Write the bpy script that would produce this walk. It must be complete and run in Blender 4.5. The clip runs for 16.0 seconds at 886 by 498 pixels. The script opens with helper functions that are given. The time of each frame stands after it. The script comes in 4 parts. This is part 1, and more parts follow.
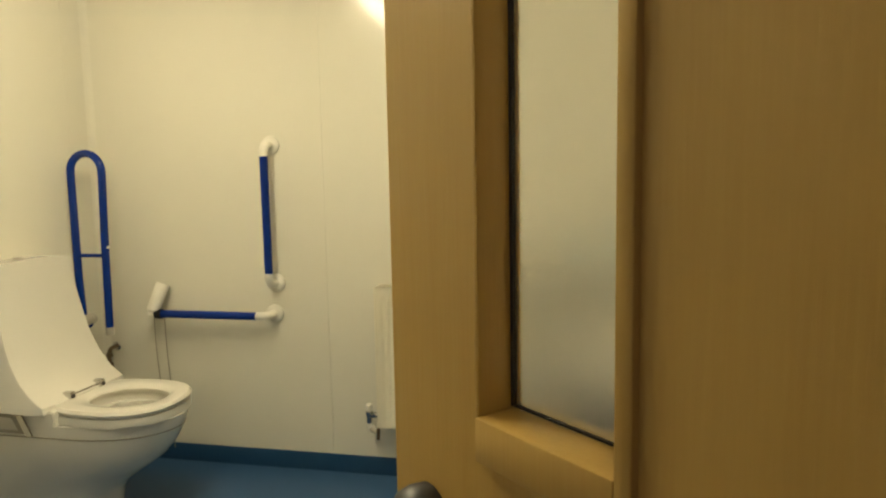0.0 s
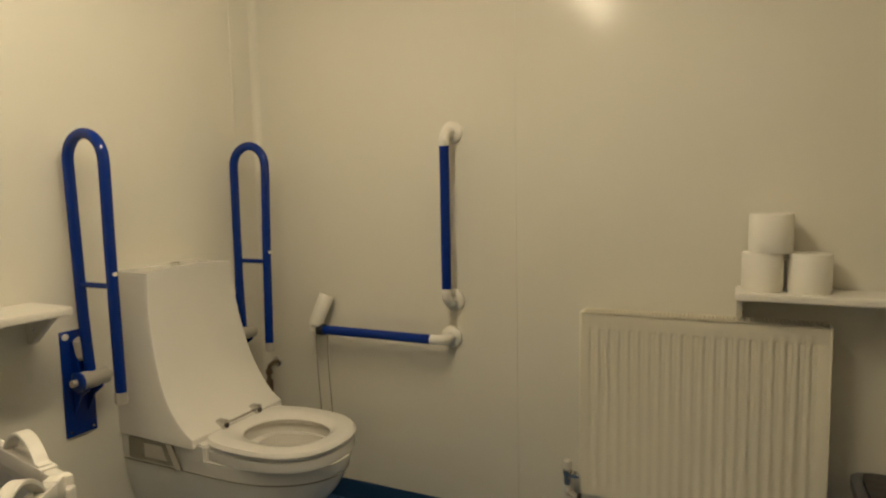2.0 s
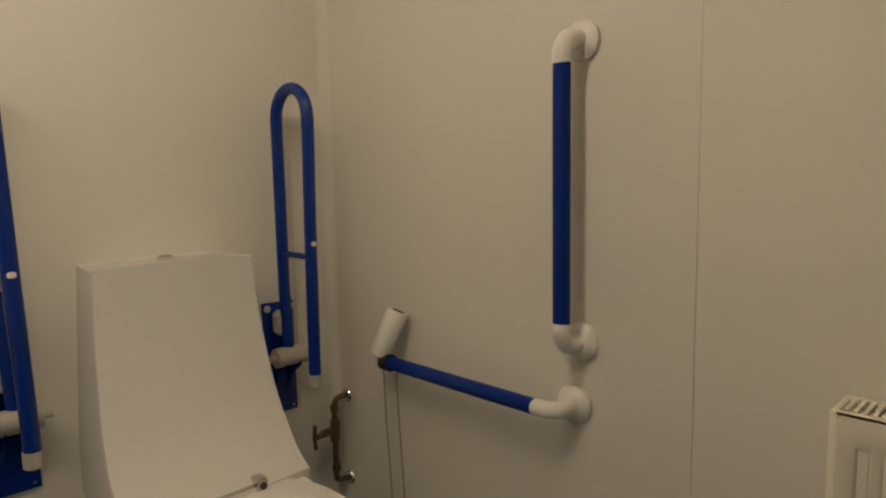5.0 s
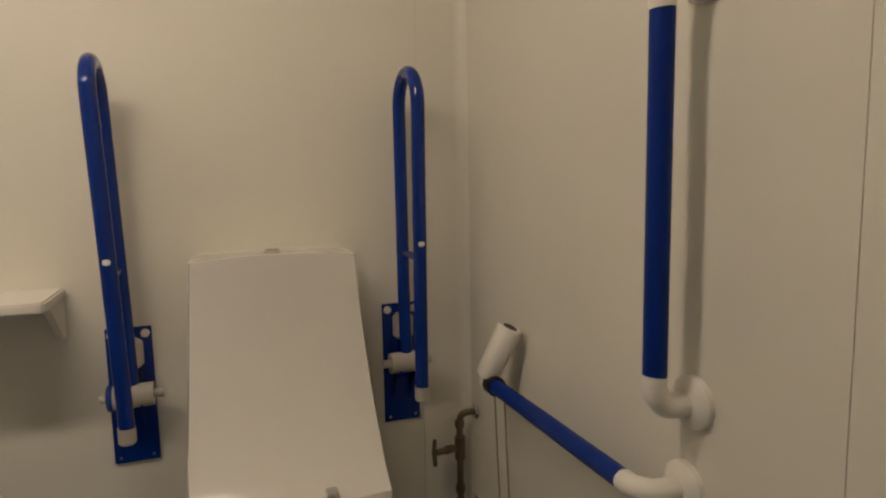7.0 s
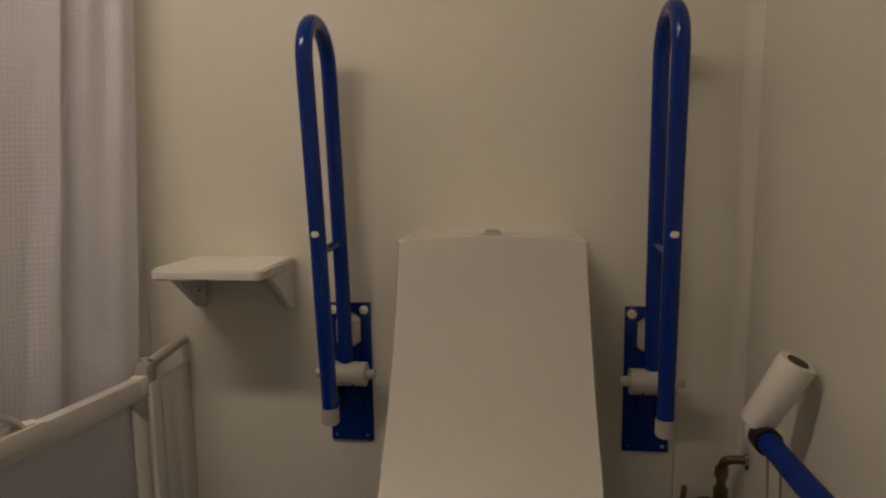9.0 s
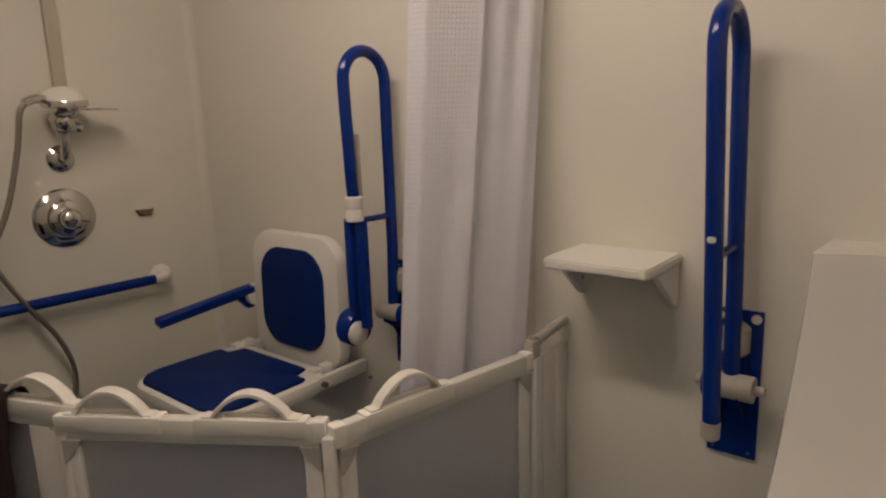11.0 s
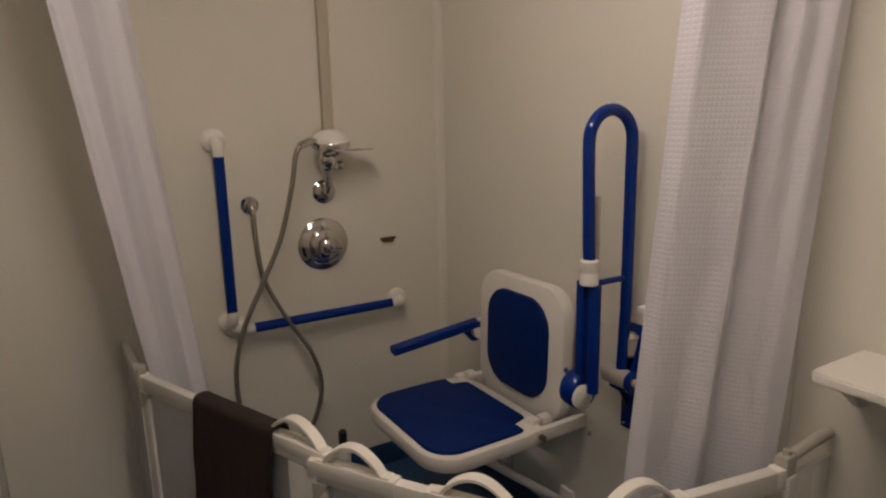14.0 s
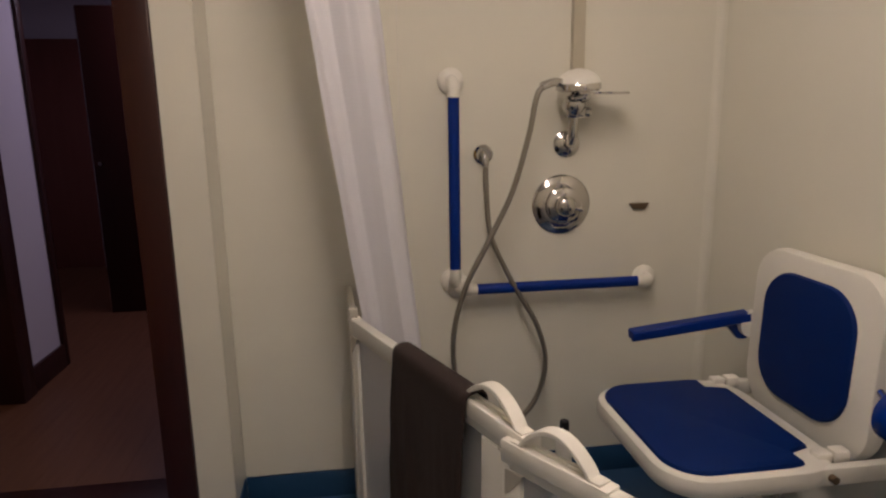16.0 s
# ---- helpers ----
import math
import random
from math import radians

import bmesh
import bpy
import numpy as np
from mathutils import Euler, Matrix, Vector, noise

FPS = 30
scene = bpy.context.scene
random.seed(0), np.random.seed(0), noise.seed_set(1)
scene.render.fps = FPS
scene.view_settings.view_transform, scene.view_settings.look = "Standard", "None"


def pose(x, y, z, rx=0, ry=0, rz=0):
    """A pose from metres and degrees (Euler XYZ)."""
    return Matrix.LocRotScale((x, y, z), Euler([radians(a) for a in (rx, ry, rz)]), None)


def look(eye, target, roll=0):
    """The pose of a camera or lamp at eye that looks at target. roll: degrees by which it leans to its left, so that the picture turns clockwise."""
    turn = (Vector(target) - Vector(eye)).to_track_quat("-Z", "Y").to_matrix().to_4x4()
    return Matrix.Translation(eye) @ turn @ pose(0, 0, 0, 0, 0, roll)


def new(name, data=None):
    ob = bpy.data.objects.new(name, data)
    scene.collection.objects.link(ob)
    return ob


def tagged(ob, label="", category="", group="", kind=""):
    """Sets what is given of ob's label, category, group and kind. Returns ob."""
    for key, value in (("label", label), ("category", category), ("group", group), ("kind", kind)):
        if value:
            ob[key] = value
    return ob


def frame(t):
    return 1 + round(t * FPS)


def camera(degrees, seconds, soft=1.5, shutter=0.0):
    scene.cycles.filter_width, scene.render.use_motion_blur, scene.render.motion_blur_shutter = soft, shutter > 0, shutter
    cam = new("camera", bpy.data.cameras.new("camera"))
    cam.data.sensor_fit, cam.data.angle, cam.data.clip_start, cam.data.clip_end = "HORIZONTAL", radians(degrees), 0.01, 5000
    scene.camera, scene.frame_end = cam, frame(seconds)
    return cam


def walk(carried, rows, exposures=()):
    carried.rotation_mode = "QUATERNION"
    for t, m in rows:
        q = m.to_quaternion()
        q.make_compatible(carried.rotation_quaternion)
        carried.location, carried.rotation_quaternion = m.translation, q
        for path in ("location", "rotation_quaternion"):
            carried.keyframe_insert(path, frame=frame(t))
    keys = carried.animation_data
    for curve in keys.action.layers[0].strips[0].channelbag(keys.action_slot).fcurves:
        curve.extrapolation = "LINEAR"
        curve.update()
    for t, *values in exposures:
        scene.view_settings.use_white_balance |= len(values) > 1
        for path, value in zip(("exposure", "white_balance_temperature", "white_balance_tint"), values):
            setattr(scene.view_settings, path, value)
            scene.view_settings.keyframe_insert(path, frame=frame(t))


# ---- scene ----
cam = camera(70.1, 16.0, soft=2.2)
PATH = [
    (0, (2.2, -2.59, 1.292), (1.795, -0.643, 1.085), -1.1),
    (0.5, (2.127, -2.498, 1.268), (1.518, -0.603, 1.074), -1.1),
    (1, (2.034, -2.392, 1.296), (1.331, -0.531, 1.093), -0.9),
    (1.5, (1.971, -2.253, 1.255), (1.186, -0.421, 1.083), -1.1),
    (2, (1.845, -2.104, 1.266), (0.996, -0.303, 1.081), -1.1),
    (2.5, (1.766, -1.938, 1.261), (0.838, -0.177, 1.065), -1.1),
    (3, (1.689, -1.78, 1.25), (0.732, -0.036, 1.043), -1.0),
    (5.5, (1.607, -0.978, 1.208), (0.071, 0.281, 0.974), -1.2),
    (6, (1.591, -0.873, 1.214), (-0.048, 0.248, 0.972), -1.2),
    (6.5, (1.611, -0.766, 1.216), (-0.153, 0.146, 0.976), -1.1),
    (7, (1.624, -0.658, 1.208), (-0.243, 0.02, 0.969), -1.1),
    (7.5, (1.557, -0.616, 1.195), (-0.368, -0.135, 0.94), -1.0),
    (8, (1.462, -0.574, 1.191), (-0.509, -0.34, 0.947), -1.0),
    (8.5, (1.408, -0.53, 1.182), (-0.576, -0.503, 0.924), -0.9),
    (9, (1.376, -0.473, 1.179), (-0.589, -0.716, 0.902), -0.8),
    (9.5, (1.37, -0.457, 1.174), (-0.513, -1.066, 0.885), -0.5),
    (10, (1.376, -0.465, 1.199), (-0.38, -1.362, 0.864), -1.2),
    (12.5, (1.356, -0.629, 1.368), (0.102, -2.133, 0.961), -1.1),
    (13, (1.354, -0.629, 1.416), (0.189, -2.204, 1.009), -1.1),
    (13.5, (1.359, -0.628, 1.447), (0.272, -2.258, 1.045), -1.2),
    (14, (1.358, -0.62, 1.446), (0.347, -2.298, 1.041), -1.2),
    (14.5, (1.351, -0.618, 1.384), (0.433, -2.35, 0.982), -1.0),
    (15, (1.327, -0.675, 1.321), (0.576, -2.483, 0.915), -0.7),
    (15.5, (1.27, -0.768, 1.287), (0.734, -2.65, 0.874), -0.5),
    (16, (1.21, -0.862, 1.276), (0.94, -2.802, 0.87), -0.9),
]
EXPOSURES = [(0.0, 0.50, 6760, -3), (1.0, 0.17, 6660, 1), (2.0, -0.17, 6540, 7), (3.0, -0.57, 6430, 11), (5.5, -0.50, 6180, 16), (7.0, -0.42, 6060, 18), (8.0, -0.69, 6060, 19), (9.0, -0.92, 6060, 20), (9.5, -0.74, 6000, 20), (10.0, -0.60, 5950, 21), (12.5, -0.51, 5770, 23), (13.5, -0.76, 5770, 23), (14.5, -0.50, 5720, 23), (16.0, -0.18, 5730, 23)]
walk(cam, [(t, look(eye, target, roll)) for t, eye, target, roll in PATH], EXPOSURES)

# ---- light ----
def hall_glow():
    # Fill lamp added to brighten the hall and door; no fitting hangs here.
    d2 = bpy.data.lights.new("hall_fill", "AREA")
    d2.size, d2.energy, d2.color = 0.9, 9.0, (1.0, 0.80, 0.90)
    o2 = new("hall_fill", d2)
    o2.location = (2.0, -4.9, 2.3)


hall_glow()
world = bpy.data.worlds.new("world")
scene.world = world
world.use_nodes = True
world.node_tree.nodes["Background"].inputs[0].default_value = (0.05, 0.05, 0.06, 1)
world.node_tree.nodes["Background"].inputs[1].default_value = 0.2


# ---- materials ----
def mat(name, color, rough=0.5, metal=0.0, var=0.08, scale=6.0, bump=0.0, bump_scale=60.0, rvar=0.08,
        stretch=(1, 1, 1), trans=0.0, color2=None, coat=0.0, spots=None, sss=0.0, alpha=1.0, spec=0.5):
    m = bpy.data.materials.new(name)
    m.use_nodes = True
    t = m.node_tree
    n, l = t.nodes, t.links
    b = n["Principled BSDF"]
    tc = n.new("ShaderNodeTexCoord")
    mp = n.new("ShaderNodeMapping")
    mp.inputs["Scale"].default_value = stretch
    l.new(tc.outputs["Object"], mp.inputs["Vector"])
    big = n.new("ShaderNodeTexNoise")
    big.inputs["Scale"].default_value, big.inputs["Detail"].default_value = scale, 5
    l.new(mp.outputs[0], big.inputs["Vector"])
    fine = n.new("ShaderNodeTexNoise")
    fine.inputs["Scale"].default_value, fine.inputs["Detail"].default_value = bump_scale, 4
    l.new(mp.outputs[0], fine.inputs["Vector"])
    ramp = n.new("ShaderNodeMix")
    ramp.data_type = "RGBA"
    c2 = color2 or tuple(min(1, c * (1 + var)) for c in color)
    c1 = color if color2 else tuple(c * (1 - var) for c in color)
    ramp.inputs["A"].default_value, ramp.inputs["B"].default_value = (*c1, 1), (*c2, 1)
    add = n.new("ShaderNodeMath")
    add.operation = "MULTIPLY_ADD"
    l.new(fine.outputs["Fac"], add.inputs[0])
    add.inputs[1].default_value = 0.45
    sub = n.new("ShaderNodeMath")
    sub.operation = "MULTIPLY"
    sub.inputs[1].default_value = 0.6
    l.new(big.outputs["Fac"], sub.inputs[0])
    l.new(sub.outputs[0], add.inputs[2])
    l.new(add.outputs[0], ramp.inputs["Factor"])
    out = ramp.outputs["Result"]
    if spots:
        v = n.new("ShaderNodeTexVoronoi")
        v.inputs["Scale"].default_value = spots[0]
        l.new(tc.outputs["Object"], v.inputs["Vector"])
        lt = n.new("ShaderNodeMath")
        lt.operation = "LESS_THAN"
        lt.inputs[1].default_value = 0.22
        l.new(v.outputs["Distance"], lt.inputs[0])
        mx = n.new("ShaderNodeMix")
        mx.data_type = "RGBA"
        l.new(lt.outputs[0], mx.inputs["Factor"])
        l.new(out, mx.inputs["A"])
        mx.inputs["B"].default_value = (*spots[1], 1)
        out = mx.outputs["Result"]
    l.new(out, b.inputs["Base Color"])
    rr = n.new("ShaderNodeMapRange")
    rr.inputs["To Min"].default_value, rr.inputs["To Max"].default_value = max(0.02, rough - rvar), min(1, rough + rvar)
    l.new(big.outputs["Fac"], rr.inputs["Value"])
    l.new(rr.outputs[0], b.inputs["Roughness"])
    b.inputs["Metallic"].default_value = metal
    b.inputs["Transmission Weight"].default_value = trans
    b.inputs["Coat Weight"].default_value = coat
    b.inputs["Subsurface Weight"].default_value = sss
    b.inputs["Alpha"].default_value = alpha
    b.inputs["Specular IOR Level"].default_value = spec
    if bump:
        bp = n.new("ShaderNodeBump")
        bp.inputs["Strength"].default_value, bp.inputs["Distance"].default_value = bump, 0.002
        l.new(fine.outputs["Fac"], bp.inputs["Height"])
        l.new(bp.outputs[0], b.inputs["Normal"])
    return m


PANEL = mat("cream_laminate_panel", (0.74, 0.71, 0.61), 0.15, var=0.025, scale=1.6, bump=0.03, bump_scale=6, rvar=0.03, spec=0.32)
COVE = mat("cream_cove_sealant", (0.74, 0.71, 0.61), 0.55, var=0.025, scale=1.6, bump=0.03, bump_scale=6, spec=0.32)
PLASTER = mat("off_white_plaster", (0.75, 0.73, 0.68), 0.8, var=0.04, scale=3, bump=0.3, bump_scale=120)
STRIP = mat("pvc_joint_strip", (0.52, 0.47, 0.36), 0.4, var=0.03)
VINYL = mat("blue_safety_vinyl", (0.034, 0.088, 0.20), 0.42, var=0.14, scale=5, bump=0.25, bump_scale=180, spots=(420, (0.07, 0.16, 0.27)))
SKIRT = mat("blue_vinyl_coving", (0.016, 0.060, 0.145), 0.38, var=0.12, scale=5, bump=0.2, bump_scale=160)
BLUE = mat("blue_coated_steel", (0.001, 0.022, 0.200), 0.13, var=0.10, scale=12, bump=0.03, bump_scale=90, spec=0.4)
GRIP = mat("blue_ribbed_grip", (0.001, 0.022, 0.195), 0.42, var=0.10, scale=20, bump=0.25, bump_scale=260, spec=0.2)
PAD = mat("blue_moulded_pad", (0.001, 0.016, 0.115), 0.58, var=0.12, scale=9, bump=0.4, bump_scale=320, spec=0.15)
WHITE = mat("white_plastic", (0.80, 0.77, 0.69), 0.32, var=0.04, scale=8, bump=0.05)
PALE = mat("pale_grey_plastic", (0.44, 0.41, 0.35), 0.45, var=0.06, scale=14, bump=0.1)
CERAMIC = mat("white_ceramic", (0.78, 0.755, 0.69), 0.14, var=0.02, scale=4, coat=0.3, rvar=0.03)
ACRYLIC = mat("white_acrylic", (0.74, 0.715, 0.65), 0.16, var=0.025, scale=4, rvar=0.05)
RADPAINT = mat("cream_radiator_enamel", (0.79, 0.74, 0.59), 0.35, var=0.04, scale=5, bump=0.05)
CHROME = mat("chrome", (0.62, 0.60, 0.57), 0.10, metal=1.0, var=0.05, scale=20, rvar=0.05)
STEEL = mat("brushed_steel", (0.30, 0.28, 0.24), 0.30, metal=0.9, var=0.12, scale=18, stretch=(1, 1, 12), bump=0.1, bump_scale=80)
BRASS = mat("tarnished_copper", (0.21, 0.155, 0.10), 0.38, metal=0.9, var=0.35, scale=40, bump=0.2)
HOSE = mat("metal_hose", (0.34, 0.31, 0.26), 0.34, metal=0.85, var=0.12, scale=60, bump=0.3, bump_scale=400)
OAK = mat("oak_veneer", (0.56, 0.385, 0.105), 0.42, scale=3, stretch=(14, 14, 0.7), bump=0.15, bump_scale=22, color2=(0.47, 0.295, 0.070), coat=0.15)
DARKWOOD = mat("dark_stained_wood", (0.050, 0.014, 0.010), 0.36, scale=3, stretch=(14, 14, 0.8), bump=0.15, bump_scale=25, color2=(0.020, 0.006, 0.006), spec=0.3)
REDWOOD = mat("reddish_wood_door", (0.20, 0.065, 0.045), 0.5, scale=2, stretch=(9, 9, 0.7), bump=0.1, bump_scale=20, color2=(0.14, 0.042, 0.03))
PLANK = mat("brown_wood_floor", (0.18, 0.078, 0.036), 0.45, scale=3, stretch=(10, 0.9, 1), bump=0.2, bump_scale=25, color2=(0.10, 0.042, 0.020))
HALLWALL = mat("hall_paint", (0.62, 0.60, 0.66), 0.75, var=0.04, scale=4, bump=0.2, bump_scale=90)
RUBBER = mat("black_plastic", (0.012, 0.012, 0.013), 0.45, var=0.2, scale=15, bump=0.2)
GREYBIN = mat("grey_plastic_bin", (0.085, 0.085, 0.09), 0.40, var=0.12, scale=9, bump=0.12)
BINBAG = mat("black_bin_liner", (0.012, 0.012, 0.014), 0.35, var=0.3, scale=20, bump=0.8, bump_scale=45)
PAPER = mat("tissue_paper", (0.87, 0.84, 0.75), 0.9, var=0.03, scale=30, bump=0.5, bump_scale=220)
TOWEL = mat("dark_brown_towel", (0.024, 0.013, 0.010), 0.95, var=0.25, scale=14, bump=1.0, bump_scale=420)
SCREEN = mat("frosted_grey_polycarbonate", (0.80, 0.79, 0.79), 0.40, var=0.04, scale=5, trans=0.68)
ALU = mat("white_powder_coated_profile", (0.70, 0.68, 0.62), 0.38, var=0.05, scale=9, bump=0.05)
SOAP = mat("blue_soap_bottle", (0.010, 0.30, 0.58), 0.22, var=0.06, scale=9)
SOAPLABEL = mat("light_blue_label", (0.10, 0.42, 0.66), 0.4, var=0.06)
WHITEINK = mat("white_print", (0.7, 0.75, 0.8), 0.5)
NAVYINK = mat("navy_print", (0.01, 0.13, 0.36), 0.4)
CORD = mat("grimy_cord", (0.30, 0.26, 0.19), 0.8, var=0.2, scale=50)
# Paints shade in hollows and dark reflections in chrome; also the slab below planks.
DARK = mat("dark_hollow", (0.06, 0.05, 0.04), 0.8)
FROST = mat("frosted_glass", (0.97, 0.97, 0.92), 0.5, var=0.01, trans=0.96, rvar=0.03)
FROST.node_tree.nodes["Principled BSDF"].inputs["IOR"].default_value = 1.15
GLOW = mat("lit_diffuser", (0.9, 0.85, 0.75), 0.5)
GLOW.node_tree.nodes["Principled BSDF"].inputs["Emission Color"].default_value = (1.0, 0.83, 0.6, 1)
GLOW.node_tree.nodes["Principled BSDF"].inputs["Emission Strength"].default_value = 55.0


def curtain_material(name, relief):
    m = mat(name, (0.88, 0.87, 0.92), 0.85, var=0.03, scale=6, spec=0.2)
    t = m.node_tree
    n, l = t.nodes, t.links
    uv = n.new("ShaderNodeUVMap")
    br = n.new("ShaderNodeTexBrick")
    br.offset = 0.0
    br.inputs["Scale"].default_value = 1.0
    br.inputs["Brick Width"].default_value, br.inputs["Row Height"].default_value = 0.014, 0.011
    br.inputs["Mortar Size"].default_value, br.inputs["Mortar Smooth"].default_value = 0.0032, 0.6
    l.new(uv.outputs[0], br.inputs["Vector"])
    bp = n.new("ShaderNodeBump")
    bp.inputs["Strength"].default_value, bp.inputs["Distance"].default_value = relief, 0.0017
    l.new(br.outputs["Fac"], bp.inputs["Height"])
    b = n["Principled BSDF"]
    l.new(bp.outputs[0], b.inputs["Normal"])
    tr = n.new("ShaderNodeBsdfTranslucent")
    tr.inputs["Color"].default_value = (0.75, 0.73, 0.75, 1)
    mx = n.new("ShaderNodeMixShader")
    mx.inputs[0].default_value = 0.3
    l.new(b.outputs[0], mx.inputs[1])
    l.new(tr.outputs[0], mx.inputs[2])
    l.new(mx.outputs[0], n["Material Output"].inputs["Surface"])
    return m


CURTAIN = curtain_material("white_waffle_fabric", 0.5)
DRAPE = curtain_material("white_stretched_waffle_fabric", 0.16)


# ---- mesh helpers ----
def V(*a):
    return Vector(a)


def block(bm, a, b, bevel=0.0, seg=2):
    a, b = [min(p, q) for p, q in zip(a, b)], [max(p, q) for p, q in zip(a, b)]
    r = bmesh.ops.create_cube(bm, size=1)
    for v in r["verts"]:
        v.co = Vector([(a[i] + b[i]) / 2 + v.co[i] * (b[i] - a[i]) for i in range(3)])
    if bevel:
        es = list({e for v in r["verts"] for e in v.link_edges})
        bmesh.ops.bevel(bm, geom=es, offset=bevel, segments=seg, affect="EDGES", profile=0.5)
    return bm


def bx(a, b, bevel=0.0, seg=2):
    return block(bmesh.new(), a, b, bevel, seg)


def rod(bm, p, q, r, r2=None, seg=20, cap=True):
    p, q = Vector(p), Vector(q)
    d = q - p
    m = Matrix.Translation((p + q) / 2) @ d.to_track_quat("Z", "Y").to_matrix().to_4x4()
    bmesh.ops.create_cone(bm, cap_ends=cap, segments=seg, radius1=r, radius2=r if r2 is None else r2, depth=d.length, matrix=m)
    return bm


def cyl(p, q, r, r2=None, seg=24):
    return rod(bmesh.new(), p, q, r, r2, seg)


def turned(axis_p, axis_d, profile, seg=32):
    """A turned body: profile rows are (distance along the axis, radius)."""
    bm = bmesh.new()
    q = Vector(axis_d).to_track_quat("Z", "Y")
    rings = []
    for h, r in profile:
        rings.append([bm.verts.new(Vector(axis_p) + q @ V(r * math.cos(i * 2 * math.pi / seg), r * math.sin(i * 2 * math.pi / seg), h)) for i in range(seg)])
    for a, b in zip(rings, rings[1:]):
        for i in range(seg):
            bm.faces.new((a[i], a[(i + 1) % seg], b[(i + 1) % seg], b[i]))
    bm.faces.new(rings[0][::-1])
    bm.faces.new(rings[-1])
    return bm


def smooth_path(pts, steps=8):
    """A Catmull-Rom line through the points."""
    pts = [Vector(p) for p in pts]
    out = []
    for i in range(len(pts) - 1):
        p0, p1, p2, p3 = pts[max(i - 1, 0)], pts[i], pts[i + 1], pts[min(i + 2, len(pts) - 1)]
        for k in range(steps):
            t = k / steps
            out.append(0.5 * ((2 * p1) + (p2 - p0) * t + (2 * p0 - 5 * p1 + 4 * p2 - p3) * t * t + (3 * p1 - p0 - 3 * p2 + p3) * t ** 3))
    return out + [pts[-1]]


def sweep(path, r, seg=14, bm=None):
    """A round tube along a path."""
    bm = bm or bmesh.new()
    path = [Vector(p) for p in path]
    rings, side = [], None
    for i, p in enumerate(path):
        d = (path[min(i + 1, len(path) - 1)] - path[max(i - 1, 0)]).normalized()
        if side is None:
            side = d.orthogonal().normalized()
        side = (side - d * side.dot(d)).normalized()
        up = d.cross(side)
        rings.append([bm.verts.new(p + r * (math.cos(k * 2 * math.pi / seg) * side + math.sin(k * 2 * math.pi / seg) * up)) for k in range(seg)])
    for a, b in zip(rings, rings[1:]):
        for k in range(seg):
            bm.faces.new((a[k], a[(k + 1) % seg], b[(k + 1) % seg], b[k]))
    bm.faces.new(rings[0][::-1])
    bm.faces.new(rings[-1])
    return bm


def ribbon(path, w_dir, w, th):
    """A flat strip of thickness th swept along a path, w wide in w_dir."""
    bm = bmesh.new()
    path, w_dir = [Vector(p) for p in path], Vector(w_dir).normalized()
    rings = []
    for i, p in enumerate(path):
        d = (path[min(i + 1, len(path) - 1)] - path[max(i - 1, 0)]).normalized()
        nrm = d.cross(w_dir).normalized()
        rings.append([bm.verts.new(p + w_dir * a * w / 2 + nrm * b * th / 2) for a, b in ((-1, -1), (1, -1), (1, 1), (-1, 1))])
    for a, b in zip(rings, rings[1:]):
        for k in range(4):
            bm.faces.new((a[k], a[(k + 1) % 4], b[(k + 1) % 4], b[k]))
    bm.faces.new(rings[0][::-1])
    bm.faces.new(rings[-1])
    bmesh.ops.bevel(bm, geom=list(bm.edges), offset=min(w, th) * 0.15, segments=1, affect="EDGES")
    return bm


def prism(poly, axis, lo, hi, bevel=0.0):
    """A polygon drawn in the two other axes, pulled from lo to hi along the axis."""
    bm = bmesh.new()
    def at(u, v, h):
        return {"x": (h, u, v), "y": (u, h, v), "z": (u, v, h)}[axis]
    a = [bm.verts.new(at(u, v, lo)) for u, v in poly]
    b = [bm.verts.new(at(u, v, hi)) for u, v in poly]
    n = len(poly)
    bm.faces.new(a[::-1])
    bm.faces.new(b)
    for i in range(n):
        bm.faces.new((a[i], a[(i + 1) % n], b[(i + 1) % n], b[i]))
    bmesh.ops.recalc_face_normals(bm, faces=bm.faces)
    if bevel:
        bmesh.ops.bevel(bm, geom=list(bm.edges), offset=bevel, segments=2, affect="EDGES")
    return bm


def rounded(w, h, r, n=6):
    """A rounded rectangle about the origin, as corner points."""
    out = []
    for cx, cy, a0 in ((w / 2 - r, h / 2 - r, 0), (-w / 2 + r, h / 2 - r, 90), (-w / 2 + r, -h / 2 + r, 180), (w / 2 - r, -h / 2 + r, 270)):
        for k in range(n + 1):
            a = radians(a0 + 90 * k / n)
            out.append((cx + r * math.cos(a), cy + r * math.sin(a)))
    return out


def loft(rings, close=True):
    bm = bmesh.new()
    vs = [[bm.verts.new(p) for p in ring] for ring in rings]
    n = len(vs[0])
    for a, b in zip(vs, vs[1:]):
        for i in range(n):
            bm.faces.new((a[i], a[(i + 1) % n], b[(i + 1) % n], b[i]))
    if close:
        bm.faces.new(vs[0][::-1])
        bm.faces.new(vs[-1])
    bmesh.ops.recalc_face_normals(bm, faces=bm.faces)
    return bm


def mesh_object(name, bm, material, angle=40):
    bmesh.ops.recalc_face_normals(bm, faces=bm.faces)
    me = bpy.data.meshes.new(name)
    bm.to_mesh(me)
    bm.free()
    me.materials.append(material)
    me.shade_smooth()
    me.set_sharp_from_angle(angle=radians(angle))
    return new(name, me)


def thing(name, at, label, category, group="", rz=0):
    o = new(name)
    o.empty_display_size = 0.05
    o.matrix_world = pose(*at, 0, 0, rz)
    return tagged(o, label, category, group)


